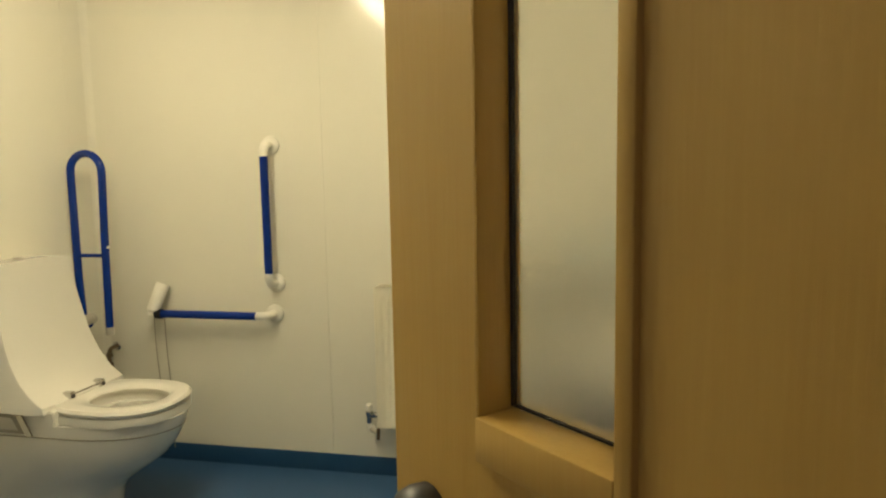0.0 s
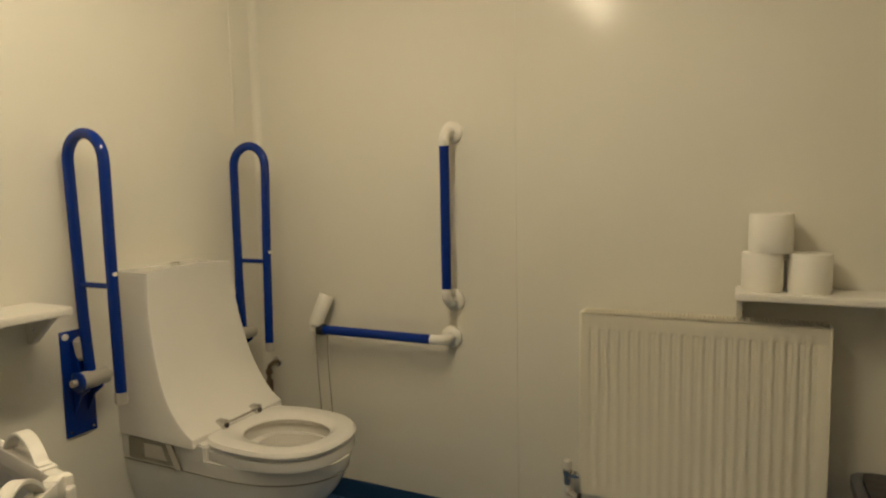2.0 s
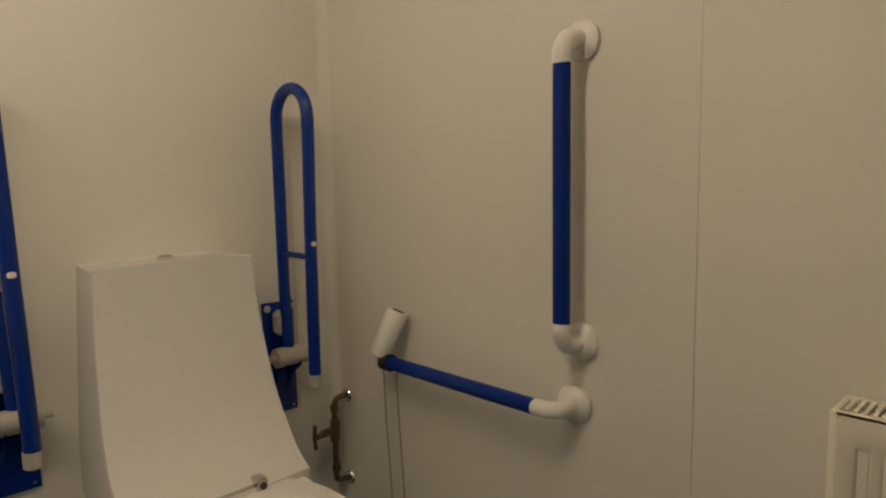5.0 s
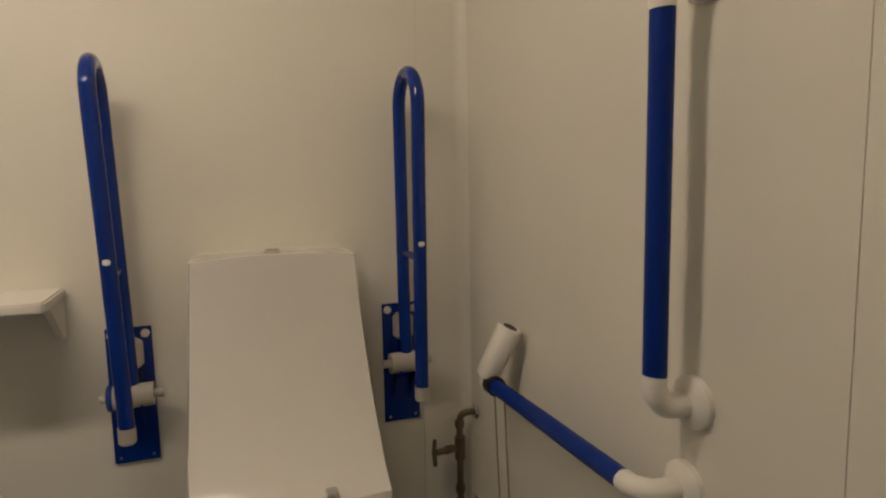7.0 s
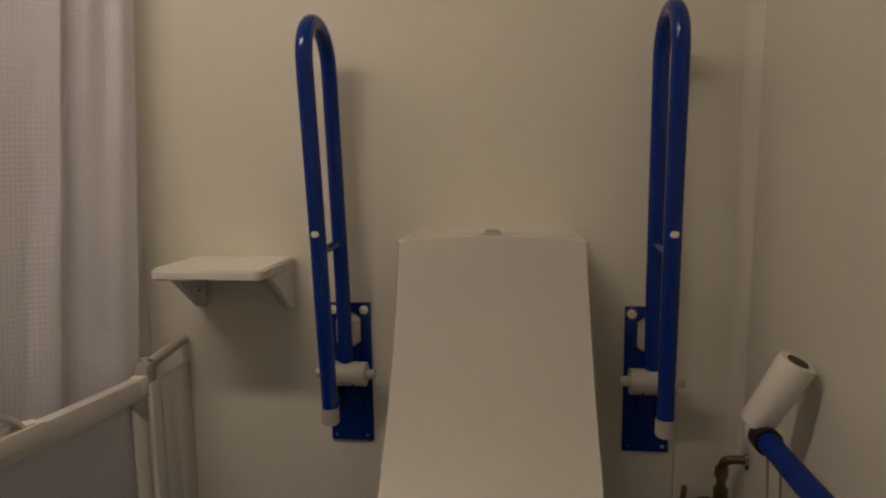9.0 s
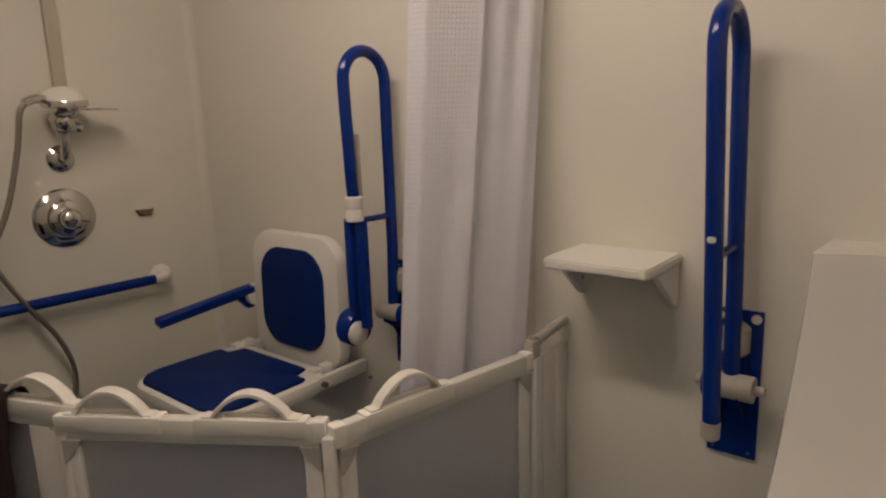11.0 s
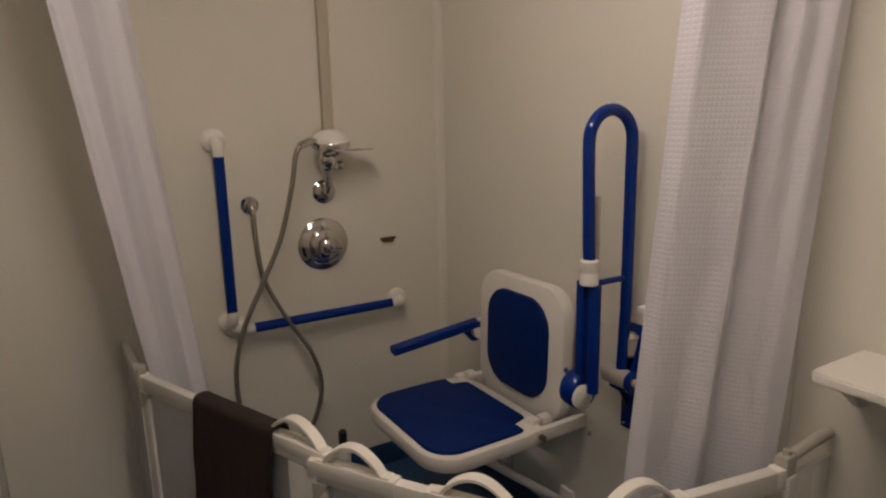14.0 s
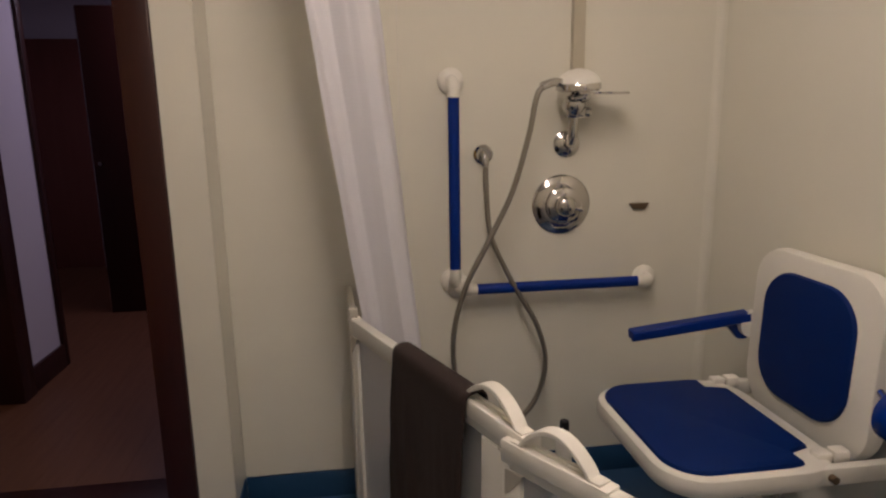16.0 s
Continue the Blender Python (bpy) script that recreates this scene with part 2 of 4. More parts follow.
def part(name, bm, material, parent, label=""):
    o = mesh_object(name, bm, material)
    o.parent = parent
    return tagged(o, label)


def solid(name, bm, material, label="", category="", kind=""):
    return tagged(mesh_object(name, bm, material), label, category, "", kind)


# ---- the setting ----
H = 2.4
XE, YS, YD, XJ = 2.82, -2.869, -2.705, 1.614
structure = "structure"
floor = solid("floor", bx((-0.12, -3.07, -0.12), (XE + 0.12, 0.12, 0)), VINYL, "blue speckled safety vinyl floor of the wet room", "floor", structure)
ceiling = solid("ceiling", bx((-0.12, -3.07, H), (XE + 0.12, 0.12, H + 0.1)), PLASTER, "plain off-white plaster ceiling of the wet room", "ceiling", structure)
wall_n = solid("wall_north", bx((-0.12, 0.002, 0), (XE + 0.12, 0.12, H)), PLASTER, "cream laminate-panelled wall with a radiator", "wall", structure)
wall_w = solid("wall_west", bx((-0.12, -3.07, 0), (-0.002, 0.002, H)), PLASTER, "cream laminate-panelled wall behind the toilet", "wall", structure)
wall_e = solid("wall_east", bx((XE + 0.002, -3.07, 0), (XE + 0.12, 0.002, H)), PLASTER, "cream laminate-panelled wall with a basin", "wall", structure)
wall_s = solid("wall_south", bx((-0.002, -3.07, 0), (XJ, YS - 0.002, H)), PLASTER, "cream laminate-panelled shower wall", "wall", structure)
OX0, OX1, OH = 1.764, 2.765, 2.06
bm = bmesh.new()
block(bm, (XJ + 0.002, -2.93, 0), (OX0, YD - 0.002, H))
block(bm, (OX1, -2.93, 0), (XE + 0.002, YD - 0.002, H))
block(bm, (OX0, -2.93, OH), (OX1, YD - 0.002, H))
wall_d = solid("wall_door", bm, PLASTER, "cream wall round the dark-framed doorway", "wall", structure)


def panel(parent, a, b):
    return part("panel", bx(a, b, 0.0007, 1), PANEL, parent)


def skirting(parent, a, b):
    return part("coving", bx(a, b, 0.004, 2), SKIRT, parent, "blue vinyl coved skirting")


Z0, ZS = 0.085, 0.10
for x0, x1 in ((-0.002, 1.1382), (1.139, 2.3842), (2.385, XE)):
    panel(wall_n, (x0, 0, Z0), (x1, 0.002, H))
for y0, y1 in ((-0.134, 0.0), (-1.354, -0.1352), (YS, -1.3552)):
    panel(wall_w, (-0.002, y0, Z0), (0, y1, H))
for y0, y1 in ((-1.22, 0.0), (-2.44, -1.2215), (YD, -2.4415)):
    panel(wall_e, (XE, y0, Z0), (XE + 0.002, y1, H))
for x0, x1 in ((-0.002, 1.06), (1.0615, XJ)):
    panel(wall_s, (x0, YS - 0.002, ZS), (x1, YS, H))
panel(wall_d, (XJ, YS, ZS), (XJ + 0.002, YD, H))
panel(wall_d, (XJ, YD - 0.002, ZS), (OX0 - 0.04, YD, H))
panel(wall_d, (OX1 + 0.03, YD - 0.002, ZS), (XE, YD, H))
panel(wall_d, (OX0 - 0.04, YD - 0.002, OH + 0.04), (OX1 + 0.03, YD, H))
skirting(wall_n, (0, -0.003, 0.0), (XE, 0.002, Z0 - 0.002))
skirting(wall_w, (-0.002, YS, 0.0), (0.003, -0.003, Z0 - 0.002))
skirting(wall_e, (XE - 0.003, YD, 0.0), (XE + 0.002, -0.003, Z0 - 0.002))
skirting(wall_s, (0.003, YS - 0.002, 0.0), (XJ - 0.003, YS + 0.003, ZS - 0.002))
skirting(wall_d, (XJ - 0.003, YS + 0.003, 0.0), (XJ + 0.002, YD + 0.003, ZS - 0.002))
skirting(wall_d, (XJ + 0.002, YD - 0.002, 0.0), (OX0 - 0.045, YD + 0.003, ZS - 0.002))



def corner_cove(parent, cx, cy, sx, sy, r=0.026):
    """A hollow quarter-round filling an inside corner; sx, sy point into the room."""
    pts = [(cx, cy)] + [(cx + sx * r * (1 - math.sin(math.pi / 2 * k / 8)), cy + sy * r * (1 - math.cos(math.pi / 2 * k / 8))) for k in range(9)]
    part("corner_cove", prism(pts, "z", Z0, H), COVE, parent, "smooth cream coved corner")


corner_cove(wall_n, 0.0, 0.0, 1, -1)
corner_cove(wall_s, 0.0, YS, 1, 1)

# doorway lining
frame_ob = tagged(mesh_object("door_frame", bx((OX0 - 0.04, -2.99, 0), (OX0 + 0.048, YD + 0.014, OH), 0.004), DARKWOOD), "dark-stained wooden door frame", "door frame", "", structure)
part("jamb", bx((OX1 - 0.028, -2.99, 0), (OX1 + 0.03, YD + 0.014, OH), 0.004), DARKWOOD, frame_ob)
part("head", bx((OX0 - 0.04, -2.99, OH), (OX1 + 0.03, YD + 0.014, OH + 0.05), 0.004), DARKWOOD, frame_ob)
part("door_stop", bx((OX0 + 0.048, -2.93, 0), (OX0 + 0.060, -2.77, OH)), DARKWOOD, frame_ob)

# ---- the hall beyond the doorway ----
hall_floor = solid("floor_hall", bx((1.2, -6.9, -0.1), (4.6, -3.07, 0)), DARK, "brown wooden floor of the dim hall", "floor", structure)
sill = solid("threshold", bx((OX0 + 0.048, -3.07, 0.0), (OX1 - 0.028, -2.72, 0.008), 0.002), DARKWOOD, "dark wooden threshold in the doorway", "threshold", structure)
solid("ceiling_hall", bx((1.2, -6.9, H), (4.6, -3.07, H + 0.1)), PLASTER, "plain ceiling of the dim hall", "ceiling", structure)
solid("wall_hall_west", bx((1.1, -6.9, 0), (1.2, -3.07, H)), HALLWALL, "pale lilac-grey wall of the dim hall", "wall", structure)
solid("wall_hall_end", bx((1.2, -7.0, 0), (4.6, -6.9, H)), HALLWALL, "pale wall closing the dim hall", "wall", structure)
solid("wall_hall_far", bx((4.6, -7.0, 0), (4.7, -2.93, H)), HALLWALL, "pale far wall of the dim hall", "wall", structure)
hall_e = solid("wall_hall_east", bx((2.79, -4.30, 0), (2.92, -3.86, H)), HALLWALL, "pale lilac wall pier between dark door frames", "wall", structure)
part("baseboard", bx((2.772, -4.315, 0), (2.79, -3.96, 0.13), 0.004), DARKWOOD, hall_e, "dark wooden skirting board")
part("casing", bx((2.765, -3.96, 0), (2.925, -3.84, 2.1), 0.006), DARKWOOD, hall_e, "dark wooden door casing")
part("corner_post", bx((2.772, -4.35, 0), (2.925, -4.30, 2.1), 0.006), DARKWOOD, hall_e, "dark wooden corner post")
solid("wall_hall_return", bx((2.92, -3.86, 0), (4.6, -3.78, H)), HALLWALL, "pale wall behind the hall pier", "wall", structure)
red = thing("wardrobe_door", (3.42, -6.86, 0), "reddish-brown wooden door at the end of the hall", "door")
part("leaf", bx((-0.62, 0, 0.0), (0.72, 0.04, 1.98), 0.004), REDWOOD, red)
part("handle", cyl((-0.28, 0.04, 1.05), (-0.28, 0.07, 1.05), 0.012), CHROME, red)
leafd = thing("hall_door", (2.72, -5.29, 0), "dark-stained wooden door standing open in the hall", "door")
part("leaf", bx((-0.36, -0.045, 0.004), (0.165, 0, 2.0), 0.003), DARKWOOD, leafd)
part("edge_strip", bx((0.165, -0.04, 0.004), (0.172, -0.004, 2.0)), CHROME, leafd, "pale metal strip on the door's edge")
part("handle", cyl((0.11, 0.0, 1.02), (0.11, 0.05, 1.02), 0.012), CHROME, leafd)

# ---- entrance door ----
HX, HY = 2.722, -2.652
ang = math.degrees(math.atan2(-2.041 - HY, 2.056 - HX))
door = thing("entrance_door", (HX, HY, 0), "oak-veneered door with a frosted vision panel, standing half open", "door", rz=ang)
L = math.hypot(-2.041 - HY, 2.056 - HX)
T0, T1 = -0.022, 0.022
# local x runs from the hinge to the free edge; +y is the side that meets the eye first
g0, g1, gz0, gz1 = L - 0.255, L - 0.120, 1.116, 1.90
bm = bmesh.new()
block(bm, (0, T0, 0.008), (g0, T1, 2.035))
block(bm, (g1, T0, 0.008), (L - 0.006, T1, 2.035))
block(bm, (g0, T0, 0.008), (g1, T1, gz0))
block(bm, (g0, T0, gz1), (g1, T1, 2.035))
part("leaf", bm, OAK, door)
part("lipping", bx((L - 0.006, T0 + 0.0005, 0.008), (L, T1 - 0.0005, 2.035), 0.0015), OAK, door, "solid oak edge lipping")
part("glass", bx((g0 + 0.002, -0.017, gz0 + 0.002), (g1 - 0.002, -0.012, gz1 - 0.002)), FROST, door, "frosted glass vision panel")
# slim glazing beads stand a little proud of both faces
for y0, y1 in ((T0 - 0.006, -0.0175), (-0.0115, T1 + 0.006)):
    part("bead", bx((g0 - 0.009, y0, gz0 - 0.030), (g0 + 0.004, y1, gz1 + 0.012), 0.002), OAK, door)
    part("bead", bx((g1 - 0.004, max(y0, T0 + 0.001), gz0 - 0.012), (g1 + 0.001, min(y1, T1 + 0.001), gz1 + 0.012), 0.001), OAK, door)
    part("bead", bx((g0 + 0.004, y0, gz0 - 0.030), (g1 - 0.004, y1, gz0 + 0.004), 0.002), OAK, door)
    part("bead", bx((g0 + 0.004, y0, gz1 - 0.004), (g1 - 0.004, y1, gz1 + 0.012), 0.002), OAK, door)
part("gasket", bx((g1 - 0.0075, -0.0115, gz0 + 0.005), (g1 - 0.0042, -0.008, gz1 - 0.006)), RUBBER, door, "black glazing gasket")
part("gasket", bx((g0 + 0.006, -0.0115, gz0 + 0.0045), (g1 - 0.006, -0.009, gz0 + 0.0065)), RUBBER, door, "black glazing gasket")
knob = part("handle", turned((L - 0.056, T1, 1.014), (0, 1, 0), [(0, 0.027), (0.012, 0.028), (0.022, 0.026), (0.030, 0.020), (0.033, 0.008)]), RUBBER, door, "black turn handle")
for z in (0.25, 1.02, 1.8):
    part("hinge", cyl((0.0, T0 - 0.006, z - 0.05), (0.0, T0 - 0.006, z + 0.05), 0.007), CHROME, door)

# ---- ceiling fitting ----
batten = thing("ceiling_light", (1.07, -1.36, H), "long white ceiling batten light, lit", "ceiling light")
part("body", bx((-0.045, -0.62, -0.05), (0.045, 0.62, 0), 0.006), WHITE, batten)
part("diffuser", bx((-0.040, -0.60, -0.100), (0.040, 0.60, -0.05), 0.014), GLOW, batten, "glowing diffuser")

# ---- toilet ----
YT = -0.53


def super_ring(cx, rx_f, rx_b, ry, z, n=40, p=2.3):
    out = []
    for k in range(n):
        a = 2 * math.pi * k / n
        c, s = math.cos(a), math.sin(a)
        rx = rx_f if c > 0 else rx_b
        out.append((cx + rx * math.copysign(abs(c) ** (2 / p), c), ry * math.copysign(abs(s) ** (2 / p), s), z))
    return out


def build_toilet():
    t = thing("toilet", (0, YT, 0), "white wash-and-dry toilet with a tall curved back housing", "toilet")
    prof = smooth_path([(0.152, 0, 1.022), (0.158, 0, 0.90), (0.178, 0, 0.79), (0.205, 0, 0.69), (0.242, 0, 0.612), (0.290, 0, 0.550), (0.338, 0, 0.514)], 6)
    rings = []
    for p in prof:
        hw = 0.186 + 0.026 * min(1, (1.022 - p.z) / 0.42)
        ring = [(0.0, -hw + 0.012, 0), (p.x - 0.012, -hw, 0)]
        for k in range(9):
            u = -1 + k / 4
            ring.append((p.x + 0.004 * (1 - u * u), u * (hw - 0.004), 0))
        ring += [(p.x - 0.012, hw, 0), (0.0, hw - 0.012, 0)]
        rings.append([(x, y, p.z + (0.010 * (1 - (y / hw) ** 2) if p.z > 1.0 else 0)) for x, y, _ in ring])
    rings.append([(x, y, 0.488) for x, y, _ in rings[-1]])
    part("housing", loft(rings), ACRYLIC, t)
    part("base_collar", prism([(0.004, 0.440), (0.372, 0.440), (0.372, 0.494), (0.360, 0.500), (0.318, 0.496), (0.290, 0.487), (0.004, 0.487)], "y", -0.1965, 0.1965, 0.005), CERAMIC, t, "white moulded collar under the housing")
    part("button", turned((0.075, 0, 1.026), (0, 0, 1), [(0, 0.018), (0.007, 0.018), (0.011, 0.014)]), CHROME, t, "chrome flush button")
    body = []
    for z, xf, hw, xb in ((0.0, 0.44, 0.125, 0.0), (0.05, 0.44, 0.125, 0.0), (0.12, 0.455, 0.128, 0.0), (0.17, 0.50, 0.138, 0.0), (0.22, 0.575, 0.152, 0.0),
                          (0.28, 0.66, 0.170, 0.0), (0.34, 0.708, 0.182, 0.0), (0.40, 0.740, 0.189, 0.0), (0.43, 0.750, 0.192, 0.0), (0.445, 0.752, 0.192, 0.0)):
        ring = []
        cx = 0.42 if xf > 0.6 else 0.28
        for k in range(25):
            a = -math.pi / 2 + math.pi * k / 24
            ring.append((cx + (xf - cx) * max(0, math.cos(a)) ** 0.85, hw * math.sin(a), z))
        ring += [(0.002, hw, z), (0.002, -hw, z)]
        body.append(ring)
    for sc, z in ((1.0, 0.4455), (0.97, 0.39), (0.85, 0.32), (0.55, 0.265), (0.2, 0.25)):
        ring = [(0.545 + 0.150 * sc * math.cos(-math.pi / 2 + math.pi * k / 24), 0.118 * sc * math.sin(-math.pi / 2 + math.pi * k / 24), z) for k in range(25)]
        ring += [(0.545 - 0.13 * sc, 0.075 * sc, z), (0.545 - 0.13 * sc, -0.075 * sc, z)]
        body.append(ring)
    part("pan", loft(body), CERAMIC, t)
    seam = [[(x * 1.0025 if x > 0.01 else x, y * 1.006, zz) for x, y, _ in body[7]] for zz in (0.3965, 0.4000)]
    part("seam", loft(seam), CORD, t, "thin grey joint round the pan")
    part("water", turned((0.545, 0, 0.262), (0, 0, 1), [(0, 0.06), (0.002, 0.062)], 24), CHROME, t, "still water in the pan")
    rim = [super_ring(0.500, 0.245, 0.26, 0.1915, 0.446, p=2.5), super_ring(0.500, 0.247, 0.27, 0.1935, 0.456, p=2.5), super_ring(0.500, 0.245, 0.27, 0.1925, 0.478, p=2.5), super_ring(0.500, 0.238, 0.26, 0.187, 0.4815, p=2.5),
           super_ring(0.540, 0.156, 0.160, 0.128, 0.478), super_ring(0.540, 0.154, 0.158, 0.126, 0.446)]
    part("rim", loft(rim, close=False), CERAMIC, t)
    # seat ring: outer to inner profile, closed round
    rows = []
    for rx, ry, z in ((0.240, 0.180, 0.480), (0.256, 0.192, 0.486), (0.260, 0.195, 0.496), (0.250, 0.187, 0.508), (0.205, 0.150, 0.510), (0.150, 0.118, 0.506), (0.138, 0.107, 0.494), (0.142, 0.110, 0.480)):
        back = rx * 0.93
        rows.append(super_ring(0.508 if rx > 0.16 else 0.535, rx * (0.930 if rx > 0.16 else 1.02), back * (1.0 if rx > 0.16 else 1.14), ry * (1.015 if rx > 0.16 else 1.06), z, p=2.5 if rx > 0.16 else 2.2))
    bm = loft(rows, close=False)
    part("seat", bm, ACRYLIC, t, "white open toilet seat ring")
    for y in (-0.078, 0.078):
        part("hinge", bx((0.314, y - 0.013, 0.503), (0.352, y + 0.013, 0.537), 0.005), CHROME, t, "chrome seat hinge")
    # Dark discs painted on for the dark reflections in the chrome hinges.
    for y in (-0.078, 0.078):
        part("hinge_reflection", cyl((0.3525, y, 0.520), (0.3545, y, 0.520), 0.0085, seg=14), DARK, t, "dark disc on the seat hinge, for the dark reflections in its chrome")
    part("hinge_rod", cyl((0.335, -0.07, 0.519), (0.335, 0.07, 0.519), 0.0045, seg=12), CHROME, t)
    for s in (-1, 1):
        strip = part("side_strip", prism([(0.045, 0.414), (0.268, 0.414), (0.228, 0.484), (0.045, 0.484)], "y", s * 0.1985 - 0.005, s * 0.1985 + 0.005, 0.001), STEEL, t, "brushed chrome side strip")
        part("strip_inset", prism([(0.120, 0.428), (0.220, 0.428), (0.196, 0.472), (0.120, 0.472)], "y", s * 0.2045 - 0.0015, s * 0.2045 + 0.0015, 0.0005), PALE, strip, "grey control inset")
        part("strip_edge", prism([(0.256, 0.408), (0.288, 0.408), (0.247, 0.488), (0.218, 0.488)], "y", s * 0.2055 - 0.004, s * 0.2055 + 0.004, 0.002), CHROME, strip, "bright slanting chrome bar")
        part("vent", bx((0.05, s * 0.128 - 0.012, 0.19), (0.24, s * 0.128 + 0.014, 0.205), 0.003), PALE, t, "grey vent slot")
    return t


build_toilet()


# ---- fold-up support rails ----
def build_fold_rail(at, label, leg=False, lean=0.0, side=1, top=1.388, shift=0.0):
    t = thing("fold_up_rail", at, label, "grab rail", "fold-up support rails")
    zc = 0.714
    pl = part("plate", bx((0, shift - 0.050, 0.533), (0.008, shift + 0.050, 0.862), 0.002), BLUE, t, "blue steel wall plate")
    for y in (shift - 0.036, shift + 0.036):
        part("screw_cap", turned((0.008, y, 0.846), (1, 0, 0), [(0, 0.010), (0.004, 0.010), (0.007, 0.006)], 16), WHITE, t, "white screw cap")
        part("screw", turned((0.008, y, 0.548), (1, 0, 0), [(0, 0.005), (0.003, 0.004)], 12), CHROME, t)
        part("cheek", prism([(0.008, 0.60), (0.045, 0.66), (0.082, 0.685), (0.082, 0.715), (0.05, 0.735), (0.02, 0.83), (0.008, 0.83)], "y", y * 0.62 - 0.0025, y * 0.62 + 0.0025), BLUE, t)
    if side:
        part("pivot_cover", turned((0.062, side * 0.039, zc), (0, side, 0), [(0, 0.029), (0.002, 0.031), (0.010, 0.031), (0.013, 0.027)], 26), BLUE, t, "round blue pivot cover")
    part("pivot", cyl((0.062, -0.046, zc), (0.062, 0.046, zc), 0.027), PALE, t, "pale plastic pivot roller")
    part("pivot_pin", cyl((0.062, -0.066, zc), (0.062, 0.066, zc), 0.0105), PALE, t, "pale pivot pin")
    xr, xf, zt, r = 0.048, 0.203, top, 0.0165
    zb = 1.04 if leg else 0.685
    pts = [(xr + 0.008, 0, zc + 0.012), (xr, 0, zc + 0.2), (xr, 0, zt - 0.05)]
    mid, rad = (xr + xf) / 2, (xf - xr) / 2
    pts += [(mid - rad * math.cos(math.pi * k / 14), 0, zt - 0.016 + rad * math.sin(math.pi * k / 14)) for k in range(15)]
    pts += [(xf, 0, zt - 0.05), (xf - 0.008, 0, 1.1), (xf - 0.016, 0, zb)]
    xf -= 0.012
    pts = [(x, lean * (z - zc), z) for x, _, z in pts]
    part("tube", sweep(pts, r, 18), BLUE, t, "bent blue steel tube")
    part("cross_bar", cyl((xr, lean * 0.3, 1.005), (xf, lean * 0.3, 1.005), 0.0085), BLUE, t)
    if leg:
        part("clip", turned((xf, 0, 1.005), (0, 0, 1), [(0, 0.021), (0.003, 0.025), (0.030, 0.025), (0.033, 0.0235), (0.037, 0.0235), (0.040, 0.025), (0.066, 0.025), (0.07, 0.020)], 24), WHITE, t, "white plastic leg clip")
        part("leg_stay", bx((xf - 0.030, -0.006, 1.07), (xf - 0.018, 0.006, 1.24), 0.002), PALE, t, "pale grey leg stay")
        part("support_leg", cyl((xf - 0.012, 0.012, 1.006), (xf - 0.012, 0.012, 0.70), 0.0165), BLUE, t)
    else:
        part("end_cap", turned((xf - 0.004, 0, 0.650), (0, 0, 1), [(0, 0.014), (0.004, 0.018), (0.036, 0.018)], 20), PALE, t, "pale grey end cap")
        part("stud", turned((xf + 0.012, lean * 0.34, 1.042), (1, 0, 0), [(0, 0.008), (0.006, 0.008), (0.008, 0.005)], 14), WHITE, t, "white rubber stud")
    part("spring_cover", turned((0.03, 0, 0.77), (0, 0, 1), [(0, 0.016), (0.01, 0.027), (0.06, 0.027), (0.07, 0.016)], 16), PALE, t)
    return t


build_fold_rail((0, -0.856, 0), "blue fold-up support rail raised beside the toilet, near the shelf", lean=-0.027, side=-1, shift=-0.005)
build_fold_rail((0, -0.198, 0), "blue fold-up support rail raised beside the toilet, near the corner", side=0)
build_fold_rail((0, -1.810, 0), "blue fold-up rail with a support leg raised beside the shower seat", leg=True, top=1.398, shift=0.010)


# ---- fixed grab rails ----
def flange(t, wall_pt, out_pt, r=0.040):
    """A round wall mount with its neck; both points in the thing's own space."""
    w, o = Vector(wall_pt), Vector(out_pt)
    d = (o - w).normalized()
    part("mount", turned(w, d, [(0, r), (0.010, r), (0.016, r * 0.86), (0.020, r * 0.55), (0.021, 0.019)], 28), WHITE, t, "white round wall mount")


def grab_bar(name, at, a, b, normal, label, bends):
    """A straight bar from a to b, 75 mm off the wall, with elbows at the ends in bends."""
    t = thing(name, at, label, "grab rail", "wall grab rails")
    a, b, n = Vector(a), Vector(b), Vector(normal)
    d = (b - a).normalized()
    off = abs(a.y)
    part("grip", cyl(a, b, 0.0175, seg=24), GRIP, t, "blue ribbed grip")
    for end, sgn in ((a, -1), (b, 1)):
        if sgn not in bends:
            continue
        o = end + d * sgn * 0.030
        elbow = smooth_path([end - d * sgn * 0.004, end + d * sgn * 0.018, o + d * sgn * 0.012 - n * 0.018, o + d * sgn * 0.016 - n * 0.045, o + d * sgn * 0.016 - n * (off - 0.002)], 5)
        part("elbow", sweep(elbow, 0.0185, 18), WHITE, t, "white plastic elbow")
        w = o + d * sgn * 0.016 - n * (off - 0.0005)
        flange(t, w, w + n)
    return t


grab_bar("grab_rail", (0.90, 0, 0), (0, -0.075, 0.909), (0, -0.075, 1.426), (0, -1, 0), "upright blue grab rail with white mounts on the wall", (-1, 1))
hr = grab_bar("grab_rail", (0.34, 0, 0), (0.01, -0.078, 0.725), (0.50, -0.078, 0.725), (0, -1, 0), "level blue grab rail ending in a white tube in the corner", (1,))
part("collar", cyl((-0.004, -0.078, 0.725), (0.026, -0.078, 0.725), 0.0225), RUBBER, hr, "dark grey rubber collar")
part("end_knob", turned((-0.008, -0.078, 0.725), (-1, 0, 0), [(0, 0.016), (0.015, 0.021), (0.028, 0.017), (0.034, 0.006)], 18), WHITE, hr)
